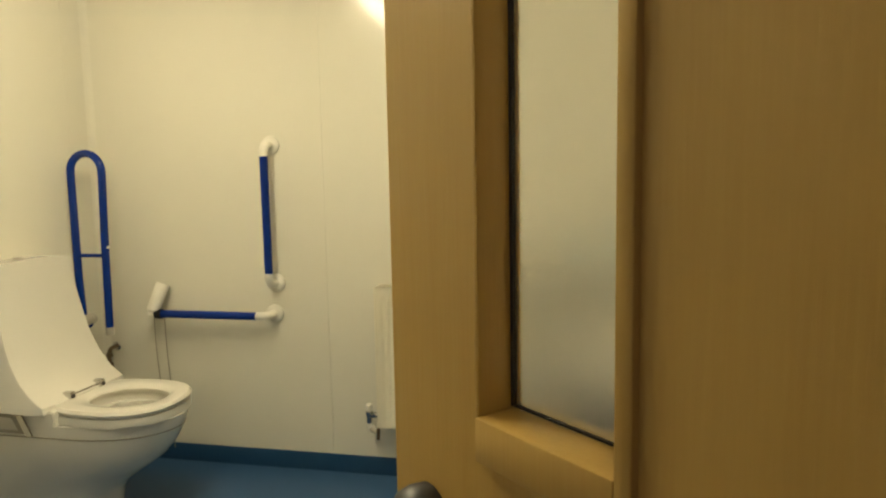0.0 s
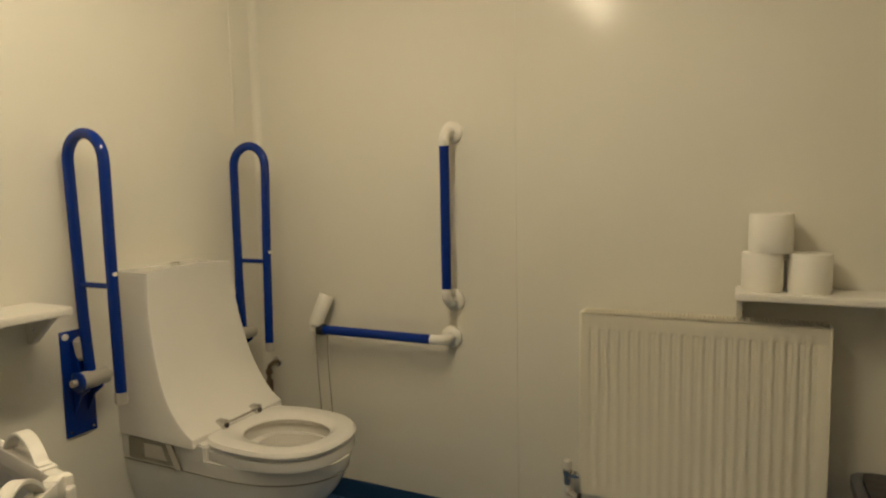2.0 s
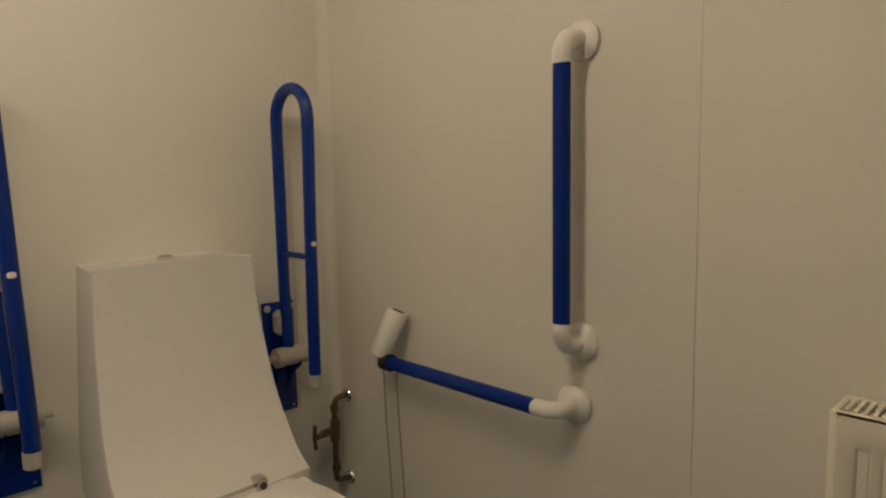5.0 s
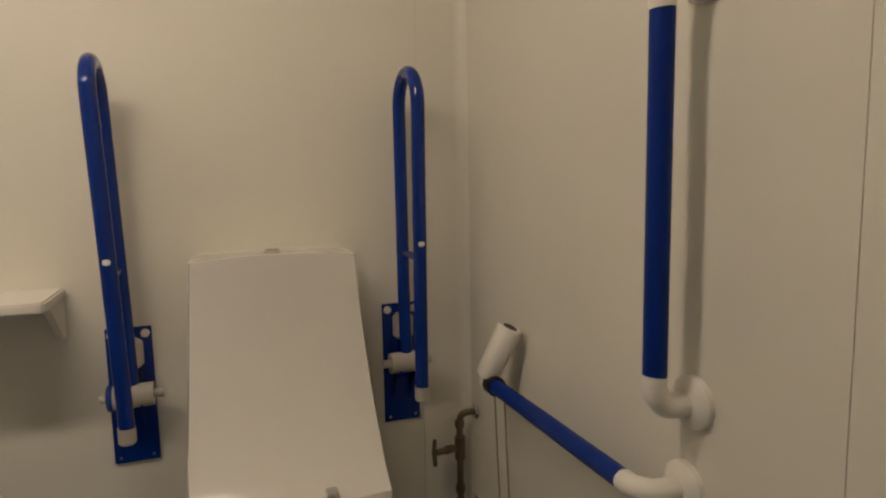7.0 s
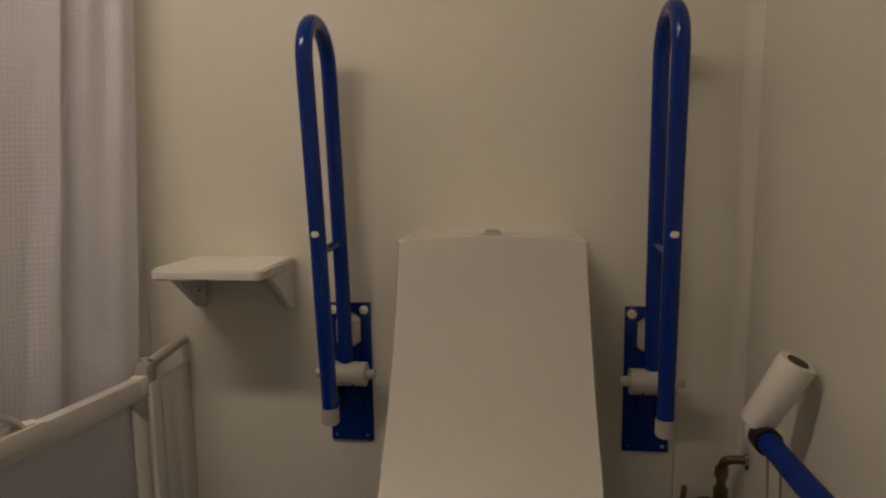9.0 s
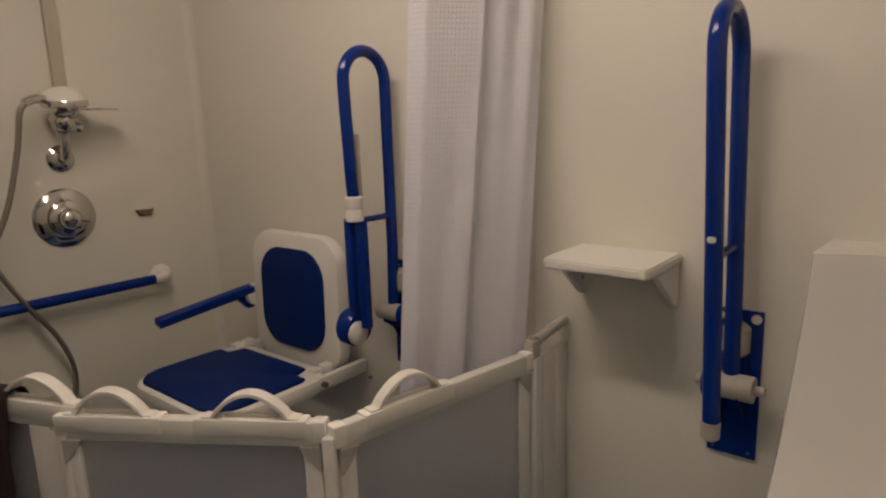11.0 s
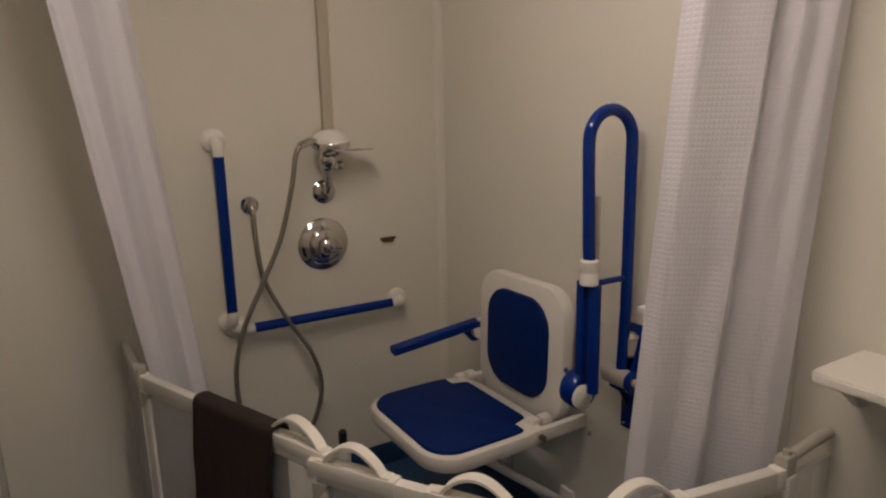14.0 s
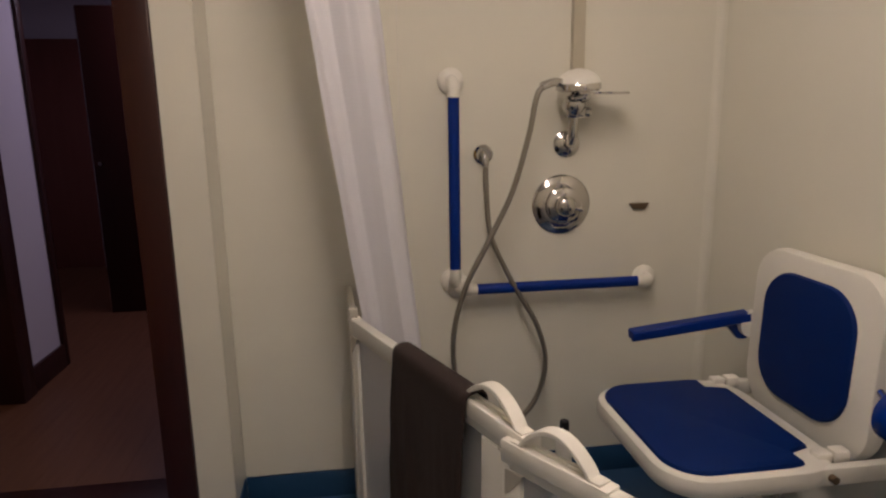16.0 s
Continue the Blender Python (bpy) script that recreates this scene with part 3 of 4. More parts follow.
tube = turned((-0.016, -0.085, 0.738), (0.22, 0.42, 1.0), [(0, 0.022), (0.006, 0.027), (0.125, 0.030), (0.130, 0.028), (0.130, 0.018), (0.110, 0.016)], 28)
# A solid dark disc stands in for shade down the open tube.
part("tube_shade", turned(Vector((-0.016, -0.085, 0.738)) + Vector((0.22, 0.42, 1.0)).normalized() * 0.127, (0.22, 0.42, 1.0), [(0, 0.016), (0.0045, 0.0165)], 20), DARK, hr, "dark disc in the tube end, for the shade in its hollow")
part("end_tube", tube, WHITE, hr, "slanting hollow white tube end")
grab_bar("grab_rail", (0.90, YS, 0), (0, 0.061, 0.796), (0, 0.061, 1.342), (0, 1, 0), "upright blue grab rail on the shower wall", (-1, 1))
grab_bar("grab_rail", (0.24, YS, 0), (0.039, 0.061, 0.730), (0.595, 0.061, 0.730), (0, 1, 0), "level blue grab rail on the shower wall", (-1, 1))

# hanging cords under the level rail
for x, zb in ((0.308, 0.10), (0.362, 0.08)):
    solid("pull_cord", sweep(smooth_path([(x, -0.058, 0.715), (x - 0.004, -0.05, 0.55), (x + 0.004, -0.045, 0.33), (x + 0.002, -0.045, zb)]), 0.0022, 8), CORD, "thin grimy cord hanging beside the corner rail", "cord")

# ---- stop valve in the corner ----
pv = thing("stop_valve", (0.045, -0.045, 0), "tarnished copper pipe with a stop tap in the corner", "pipe")
part("pipe", sweep(smooth_path([(0.008, 0.044, 0.545), (0.008, 0.02, 0.545), (0.004, 0.004, 0.537), (0, 0, 0.51), (0, 0, 0.42), (0, 0, 0.33), (0, 0, 0.30), (0.004, 0.005, 0.283), (0.01, 0.044, 0.278)], 5), 0.0095, 12), BRASS, pv)
part("tap_body", cyl((0, 0, 0.41), (0, 0, 0.475), 0.015), BRASS, pv)
part("spindle", cyl((0, 0, 0.445), (0.012, -0.075, 0.445), 0.009), BRASS, pv)
part("tap_handle", sweep([(0.012, -0.078, 0.408), (0.012, -0.080, 0.43), (0.012, -0.082, 0.445), (0.012, -0.080, 0.46), (0.012, -0.078, 0.482)], 0.006, 10), BRASS, pv)
part("gland_nut", cyl((0.004, -0.025, 0.445), (0.007, -0.045, 0.445), 0.013, seg=6), BRASS, pv)
for z in (0.512, 0.322):
    part("pipe_nut", cyl((0, 0, z - 0.010), (0, 0, z + 0.010), 0.0145, seg=6), BRASS, pv)
part("rose", turned((0.008, 0.044, 0.545), (0, -1, 0), [(0, 0.022), (0.006, 0.018)]), CHROME, pv, "chrome pipe collar")
part("rose", turned((0.010, 0.044, 0.278), (0, -1, 0), [(0, 0.022), (0.006, 0.018)]), CHROME, pv, "chrome pipe collar")


# ---- wall shelves ----
def build_shelf(at, w, d, label, rz=0):
    """A moulded shelf: local y goes out from the wall, x along it."""
    t = thing("wall_shelf", at, label, "shelf", "wall shelves", rz)
    top = []
    for x, y in [(-w / 2, 0)] + [(cx, cy) for cx, cy in ((w / 2, 0),)] + [(w / 2 - 0.02 + 0.02 * math.cos(radians(a)), d - 0.02 + 0.02 * math.sin(radians(a))) for a in (0, 30, 60, 90)] + [(-w / 2 + 0.02 + 0.02 * math.cos(radians(a)), d - 0.02 + 0.02 * math.sin(radians(a))) for a in (90, 120, 150, 180)]:
        top.append((x, y))
    part("board", prism(top, "z", -0.022, 0, 0.004), WHITE, t)
    for s in (-1, 1):
        x = s * (w / 2 - 0.012)
        part("bracket", prism([(0.0, -0.022), (d - 0.05, -0.022), (d - 0.085, -0.045), (0.03, -0.115), (0.0, -0.122)], "x", x - 0.008, x + 0.008, 0.003), WHITE, t, "moulded shelf bracket")
        part("screw", turned((x - s * 0.008, 0.035, -0.075), (-s, 0, 0), [(0, 0.005), (0.003, 0.004)], 10), CHROME, t)
    return t


build_shelf((0.0, -1.103, 0.968), 0.24, 0.20, "small white moulded shelf on the toilet wall", -90)
build_shelf((2.105, 0.0, 0.961), 0.535, 0.165, "white moulded shelf holding toilet rolls and soap", 180)


# ---- things on the shelf ----
def build_roll(at, label, r=0.055, h=0.111):
    t = thing("toilet_roll", at, label, "toilet roll", "spare toilet rolls")
    seg, rows = 36, []
    for rr, z in ((0.020, 0.0), (r - 0.002, 0.0), (r, 0.004), (r, h - 0.004), (r - 0.002, h), (0.020, h), (0.020, 0.0)):
        rows.append([(rr * math.cos(2 * math.pi * k / seg), rr * math.sin(2 * math.pi * k / seg), z) for k in range(seg)])
    part("paper", loft(rows, close=False), PAPER, t)
    # The hole is filled with a dark plug that paints its shade.
    part("core", cyl((0, 0, 0.001), (0, 0, h - 0.006), 0.0195), DARK, t, "dark plug in the roll's hole, for the shade inside it")
    return t


build_roll((1.907, -0.078, 0.961), "white toilet roll standing on the shelf")
build_roll((2.026, -0.078, 0.961), "white toilet roll standing on the shelf")
build_roll((1.926, -0.078, 1.072), "white toilet roll stacked on top of two others", 0.058)
soap = thing("soap_bottle", (2.300, -0.085, 0.961), "squat blue hand-soap bottle with a pale pump", "soap bottle")
part("body", prism(rounded(0.092, 0.105, 0.014), "y", -0.024, 0.024, 0.004), SOAP, soap).location.z = 0.0535
part("label", prism([(0.034 * math.cos(k * math.pi / 14), 0.034 * math.sin(k * math.pi / 14)) for k in range(28)], "y", -0.0262, -0.0245), NAVYINK, soap, "round printed label").location.z = 0.056
part("label_face", prism([(0.028 * math.cos(k * math.pi / 14), 0.028 * math.sin(k * math.pi / 14)) for k in range(28)], "y", -0.0275, -0.0263), SOAPLABEL, soap).location.z = 0.056
for z, w in ((0.066, 0.016), (0.058, 0.038), (0.046, 0.026)):
    part("print_bar", bx((-w / 2, -0.0285, z - 0.0025), (w / 2, -0.0276, z + 0.0025)), WHITEINK, soap)
part("pump", turned((0, 0, 0.106), (0, 0, 1), [(0, 0.014), (0.012, 0.014), (0.014, 0.006), (0.026, 0.006), (0.027, 0.018), (0.034, 0.017)], 20), WHITE, soap, "clear pale pump top")

# ---- radiator ----
rad = thing("radiator", (1.388, 0, 0), "cream double-panel steel radiator under the shelf", "radiator")
RW, RZ0, RZ1, RD = 0.693, 0.262, 0.866, 0.105
bm = bmesh.new()
n_flute = 21
pts = [(0.0, 0)]
for k in range(n_flute):
    c = 0.022 + (k + 0.5) * (RW - 0.044) / n_flute
    p = (RW - 0.044) / n_flute
    pts += [(c - p * 0.36, 0), (c - p * 0.20, 1), (c + p * 0.20, 1), (c + p * 0.36, 0)]
pts.append((RW, 0))
zs = [(RZ0, 0), (RZ0 + 0.030, 0), (RZ0 + 0.039, 1), (RZ1 - 0.050, 1), (RZ1 - 0.045, 0), (RZ1 - 0.012, 0), (RZ1, 0)]
grid = [[bm.verts.new((x, -RD - (0.0 if not (f and g) else -0.0042), z)) for x, f in pts] for z, g in zs]
for a, b in zip(grid, grid[1:]):
    for i in range(len(pts) - 1):
        bm.faces.new((a[i], a[i + 1], b[i + 1], b[i]))
part("front_panel", bm, RADPAINT, rad, "fluted front panel")
part("panel_core", bx((0.004, -RD + 0.013, RZ0 + 0.004), (RW - 0.004, -0.078, RZ1 - 0.055)), RADPAINT, rad)
part("back_panel", bx((0.0, -0.045, RZ0), (RW, -0.030, RZ1 - 0.006), 0.003), RADPAINT, rad)
for s in (0, 1):
    x = s * RW
    part("side_panel", bx((x - 0.004 + (0.002 if s else -0.001), -RD - 0.001, RZ0), (x + 0.004, -0.028, RZ1), 0.001), RADPAINT, rad)
bm = bmesh.new()
for k in range(58):
    x = 0.010 + k * (RW - 0.02) / 58
    block(bm, (x, -0.096, RZ1 - 0.002), (x + 0.0055, -0.038, RZ1 + 0.0035))
block(bm, (0, -RD, RZ1 - 0.004), (RW, -0.0962, RZ1 + 0.001))
block(bm, (0, -0.0378, RZ1 - 0.004), (RW, -0.03, RZ1 + 0.004))
part("top_grille", bm, RADPAINT, rad)
# Dark block paints the shade seen down through the grille slots.
part("inner_shade", bx((0.006, -0.090, RZ1 - 0.075), (RW - 0.006, -0.046, RZ1 - 0.018)), DARK, rad, "dark block under the grille, for the shade inside the radiator")
for x in (0.12, RW - 0.12):
    part("wall_bracket", bx((x - 0.02, -0.030, 0.35), (x + 0.02, -0.0005, 0.80)), RADPAINT, rad)
for s in (-1, 1):
    x = -0.055 if s < 0 else RW + 0.055
    vx = 0.004 if s < 0 else RW - 0.004
    val = part("valve", turned((x, -0.06, 0.262), (0, 0, 1), [(0, 0.011), (0.010, 0.013), (0.030, 0.013), (0.034, 0.016), (0.052, 0.016), (0.056, 0.010)], 18), CHROME, rad, "chrome radiator valve")
    part("tail", cyl((x, -0.06, 0.298), (vx, -0.06, 0.298), 0.0095), CHROME, val)
    part("tail_nut", cyl((x + 0.016 * -s, -0.06, 0.298), (x + 0.032 * -s, -0.06, 0.298), 0.0145, seg=6), CHROME, val)
    part("cap", turned((x, -0.06, 0.318), (0, 0, 1), [(0, 0.013), (0.006, 0.015), (0.026, 0.014), (0.030, 0.010)], 18), WHITE, val, "white valve cap")
    part("supply_elbow", sweep(smooth_path([(x, -0.06, 0.262), (x, -0.058, 0.235), (x + 0.002, -0.045, 0.222), (x + 0.002, -0.002, 0.220)], 5), 0.010, 12), WHITE, val, "white painted pipe elbow")
    part("drain_cock", cyl((x + 0.008, -0.062, 0.236), (x + 0.048, -0.085, 0.230), 0.0105), PALE, val)
    part("drain_handle", bx((x + 0.040, -0.094, 0.200), (x + 0.054, -0.080, 0.250), 0.004), BRASS, val, "tarnished drain tap handle")

# ---- bin and basin ----
wb = thing("waste_bin", (2.36, -0.21, 0), "open dark grey plastic waste bin with a black liner", "waste bin")
rows = []
for s, z in ((0.78, 0.0), (0.80, 0.006), (1.0, 0.42), (1.06, 0.425), (1.06, 0.45), (1.0, 0.455), (0.93, 0.45), (0.93, 0.42)):
    rows.append([(x * s, y * s, z) for x, y in rounded(0.42, 0.30, 0.05, 5)])
part("body", loft(rows, close=False), GREYBIN, wb)
rows = [[(x * s + 0.004 * math.sin(7 * k), y * s, z + 0.004 * math.sin(11 * k + s * 9)) for k, (x, y) in enumerate(rounded(0.42, 0.30, 0.05, 5))] for s, z in ((0.945, 0.457), (0.915, 0.450), (0.89, 0.36), (0.83, 0.20), (0.3, 0.17))]
part("liner", loft(rows), BINBAG, wb, "crumpled black bin liner")
bs = thing("wash_basin", (XE, -0.86, 0), "white ceramic wall-hung wash basin", "basin")
rows = []
for s, z in ((0.42, 0.60), (0.70, 0.655), (0.90, 0.735), (0.985, 0.805), (1.0, 0.838), (0.98, 0.852), (0.93, 0.852), (0.86, 0.82), (0.6, 0.75), (0.2, 0.735)):
    ring = []
    for k in range(33):
        a = math.pi / 2 + math.pi * k / 32
        ring.append((-0.18 * s + 0.418 * s * math.cos(a), 0.26 * s * math.sin(a), z))
    xb = -0.002 if z < 0.853 and s > 0.9 or z < 0.83 and s < 0.9 and z < 0.75 and s > 0.25 else -0.12 * s
    ring += [(xb, -0.26 * s, z), (xb, 0.26 * s, z)]
    rows.append(ring)
part("bowl", loft(rows), CERAMIC, bs)
part("bracket", bx((-0.22, -0.06, 0.52), (-0.0005, 0.06, 0.64), 0.02), CERAMIC, bs)
part("tap", sweep(smooth_path([(-0.05, 0, 0.75), (-0.05, 0, 0.93), (-0.09, 0, 0.96), (-0.15, 0, 0.95)]), 0.012), CHROME, bs, "chrome tap")

# ---- shower seat ----
seat = thing("shower_chair", (0, -2.245, 0), "white fold-down shower seat with blue pads and arms", "shower seat")


def pad_shape(w, h, r, n=8):
    return rounded(w, h, r, n)


rows = []
for s, z in ((0.94, 0.456), (0.985, 0.460), (1.0, 0.472), (1.0, 0.488), (0.985, 0.502), (0.95, 0.507)):
    rows.append([(0.355 + x * s, y * s, z) for x, y in pad_shape(0.43, 0.515, 0.11)])
part("seat_shell", loft(rows), WHITE, seat, "white moulded seat")
rows = []
for s, z in ((1.0, 0.498), (1.0, 0.511), (0.985, 0.516), (0.95, 0.517)):
    ring = []
    for x, y in pad_shape(0.362, 0.472, 0.09):
        if x < -0.125 and abs(y) > 0.165:
            x = -0.125
        ring.append((0.369 + x * s, y * s, z))
    rows.append(ring)
part("seat_pad", loft(rows), PAD, seat, "blue moulded seat pad")
rows = []
for s, x in ((0.95, 0.045), (0.985, 0.048), (1.0, 0.058), (1.0, 0.078), (0.985, 0.090), (0.95, 0.094)):
    rows.append([(x + 0.012 * (-v / 0.43), 0.004 + y * s, 0.690 + v * s) for y, v in pad_shape(0.452, 0.458, 0.095)])
part("backrest", loft(rows), WHITE, seat, "white moulded backrest")
rows = []
for s, x in ((1.0, 0.084), (1.0, 0.099), (0.985, 0.104), (0.95, 0.105)):
    rows.append([(x + 0.012 * (-v / 0.43), 0.002 + y * s, 0.697 + v * s) for y, v in pad_shape(0.322, 0.342, 0.10)])
part("back_pad", loft(rows), PAD, seat, "blue moulded back pad")
for s in (-1, 1):
    part("bracket", bx((0.0, s * 0.235 - 0.012, 0.460), (0.24, s * 0.235 + 0.012, 0.503), 0.004), WHITE, seat, "white wall bracket")
    part("pivot_bolt", cyl((0.19, s * 0.245, 0.482), (0.19, s * 0.262, 0.482), 0.009), BRASS, seat, "tarnished pivot bolt")
    part("seat_hinge", bx((0.118, s * 0.212 - 0.030, 0.492), (0.158, s * 0.212 + 0.004, 0.522), 0.006), WHITE, seat)
    part("seat_hinge", bx((0.162, s * 0.212 - 0.030, 0.492), (0.200, s * 0.212 + 0.004, 0.520), 0.006), WHITE, seat)
    part("wall_bolt", turned((0.0, s * 0.262, 0.445), (1, 0, 0), [(0, 0.008), (0.006, 0.007), (0.009, 0.004)], 12), CHROME, seat)
    part("strut", cyl((0.40, s * 0.17, 0.462), (0.006, s * 0.17, 0.14), 0.014), WHITE, seat, "white diagonal strut")
    part("strut_foot", bx((0.0, s * 0.17 - 0.03, 0.08), (0.012, s * 0.17 + 0.03, 0.20), 0.003), WHITE, seat)
    part("back_support", bx((0.0, s * 0.14 - 0.02, 0.56), (0.050, s * 0.14 + 0.02, 0.66), 0.006), WHITE, seat)
part("arm_hub", turned((0.175, 0.365, 0.690), (0, 1, 0), [(0, 0.050), (0.004, 0.054), (0.040, 0.054), (0.050, 0.046)], 28), BLUE, seat, "round blue arm hub")
part("hub_cover", turned((0.190, 0.415, 0.680), (0, 1, 0), [(0, 0.034), (0.010, 0.034), (0.016, 0.026)], 24), WHITE, seat, "white hub cover")
part("arm_axle", cyl((0.06, 0.20, 0.665), (0.165, 0.37, 0.680), 0.008), BLUE, seat)
part("lowered_arm", ribbon([(0.085, -0.245, 0.697), (0.25, -0.245, 0.680), (0.445, -0.245, 0.660)], (0, 1, 0), 0.042, 0.030), GRIP, seat, "blue arm lowered")
part("arm_web", prism([(0.12, 0.672), (0.44, 0.640), (0.44, 0.655), (0.12, 0.690)], "y", -0.252, -0.238, 0.002), GRIP, seat)
part("raised_arm", bx((0.155, 0.387, 0.690), (0.193, 0.417, 1.010), 0.006), GRIP, seat, "blue arm folded upright")
part("arm_gusset", prism([(0.08, 0.625), (0.11, 0.625), (0.17, 0.692), (0.08, 0.70)], "y", -0.265, -0.245, 0.003), BLUE, seat)
part("arm_hub", turned((0.078, -0.225, 0.675), (0, -1, 0), [(0, 0.04), (0.02, 0.04), (0.025, 0.035)], 24), WHITE, seat)
dish = thing("soap_dish", (0, -1.672, 0.932), "white soap dish on the wall behind the curtain", "soap dish")
part("tray", bx((0.0, -0.055, 0.0), (0.10, 0.055, 0.020), 0.006), WHITE, dish)
part("back_plate", bx((0.0, -0.05, -0.055), (0.012, 0.05, 0.0), 0.003), WHITE, dish)

# ---- shower fittings ----
sv = thing("shower_valve", (0.534, YS, 0.990), "round chrome concealed shower valve", "shower valve")
part("face_plate", turned((0, 0, 0), (0, 1, 0), [(0, 0.097), (0.004, 0.099), (0.010, 0.093), (0.018, 0.070), (0.020, 0.060)], 40), CHROME, sv)
part("ring", turned((0, 0.020, 0), (0, 1, 0), [(0, 0.060), (0.014, 0.058), (0.020, 0.050)], 36), CHROME, sv)
part("dial", turned((0, 0.040, 0), (0, 1, 0), [(0, 0.034), (0.020, 0.033), (0.028, 0.026), (0.034, 0.012)], 30), CHROME, sv)
part("lever", cyl((0.0, 0.056, 0.0), (-0.055, 0.060, -0.012), 0.007), CHROME, sv)
wo = thing("hose_outlet", (0.797, YS, 1.160), "small round chrome hose outlet", "hose outlet")
part("plate", turned((0, 0, 0), (0, 1, 0), [(0, 0.031), (0.006, 0.031), (0.012, 0.024)], 26), CHROME, wo)
part("elbow", sweep(smooth_path([(0, 0.008, 0), (0, 0.030, 0), (0, 0.040, -0.012), (0, 0.042, -0.035)]), 0.0105), CHROME, wo)
hd = thing("hand_shower_set", (0.520, YS, 1.188), "chrome shower head holder with a hand shower resting on it", "shower head")
part("rose", turned((0, 0, 0), (0, 1, 0), [(0, 0.043), (0.005, 0.044), (0.010, 0.036), (0.016, 0.022)], 30), CHROME, hd)
part("arm", sweep(smooth_path([(0, 0.012, 0), (0, 0.045, 0.01), (0, 0.060, 0.045), (0, 0.065, 0.12)]), 0.0155), CHROME, hd)
part("clamp", bx((-0.034, 0.046, 0.082), (0.030, 0.088, 0.122), 0.010, 3), CHROME, hd, "chunky chrome clamp")
part("clamp_knob", turned((-0.034, 0.068, 0.100), (-1, 0.3, 0), [(0, 0.016), (0.014, 0.018), (0.022, 0.012)], 20), CHROME, hd)
part("swivel", turned((0, 0.065, 0.103), (0.1, 0.15, 1), [(-0.02, 0.018), (0, 0.030), (0.01, 0.036), (0.03, 0.036), (0.05, 0.020)], 24), CHROME, hd)
part("cradle", turned((-0.012, 0.085, 0.146), (-1, 0.2, 0.25), [(-0.03, 0.014), (-0.02, 0.020), (0.02, 0.020), (0.03, 0.014)], 20), CHROME, hd)
part("soap_tray", loft([[(-0.082 + x, 0.10 + y, z) for x, y in rounded(0.16, 0.085, 0.04)] for z in (0.152, 0.158)]), CHROME, hd, "flat chrome tray")
part("hand_shower", turned((0.0, 0.10, 0.163), (0.05, 0.1, 1), [(0, 0.062), (0.006, 0.069), (0.018, 0.069), (0.024, 0.066)], 34), CHROME, hd, "chrome rim of the hand shower")
part("shower_dome", turned((0.001, 0.102, 0.186), (0.05, 0.1, 1), [(0, 0.066), (0.012, 0.063), (0.026, 0.052), (0.038, 0.030), (0.043, 0.006)], 34), WHITE, hd, "white domed hand shower back")
part("handle", sweep(smooth_path([(0.045, 0.11, 0.183), (0.085, 0.125, 0.188), (0.125, 0.13, 0.175)]), 0.013), CHROME, hd, "chrome hand shower handle")
hose = solid("shower_hose", sweep(smooth_path([(0.797, YS + 0.042, 1.122), (0.796, YS + 0.050, 1.04), (0.782, YS + 0.060, 0.90), (0.715, YS + 0.070, 0.75), (0.632, YS + 0.080, 0.60), (0.605, YS + 0.088, 0.46),
                                               (0.66, YS + 0.10, 0.32), (0.78, YS + 0.11, 0.25), (0.885, YS + 0.11, 0.34), (0.918, YS + 0.11, 0.56), (0.88, YS + 0.11, 0.74), (0.80, YS + 0.11, 0.90), (0.728, YS + 0.115, 1.05),
                                               (0.680, YS + 0.122, 1.22), (0.660, YS + 0.128, 1.33), (0.642, YS + 0.13, 1.362)], 9), 0.0085, 12), HOSE, "looping metal shower hose crossing itself", "hose")
pc = thing("pipe_cover", (0.494, YS, 1.385), "beige pipe cover running up the shower wall", "pipe cover")
part("channel", bx((-0.020, 0.0, 0.0), (0.020, 0.026, H - 1.40), 0.004), STRIP, pc)
# The recessed dish is drawn as a dark piece proud of the wall.
sh = thing("soap_recess", (0.263, YS, 0.978), "small dark scoop-shaped piece for the recessed soap dish in the shower wall", "soap hook")
part("scoop", prism([(-0.036, 0.008), (0.036, 0.008), (0.020, -0.012), (-0.018, -0.014)], "y", 0.0, 0.012, 0.002), BRASS, sh)
bt = thing("shampoo_bottle", (0.535, -2.775, 0), "white bottle with a dark cap on the shower floor", "bottle")
part("body", turned((0, 0, 0), (0, 0, 1), [(0, 0.026), (0.004, 0.028), (0.185, 0.028), (0.208, 0.014)], 20), WHITE, bt)
part("cap", turned((0, 0, 0.208), (0, 0, 1), [(0, 0.017), (0.05, 0.016), (0.054, 0.012)], 18), RUBBER, bt)

# ---- half-height shower doors ----
GZ = 0.748


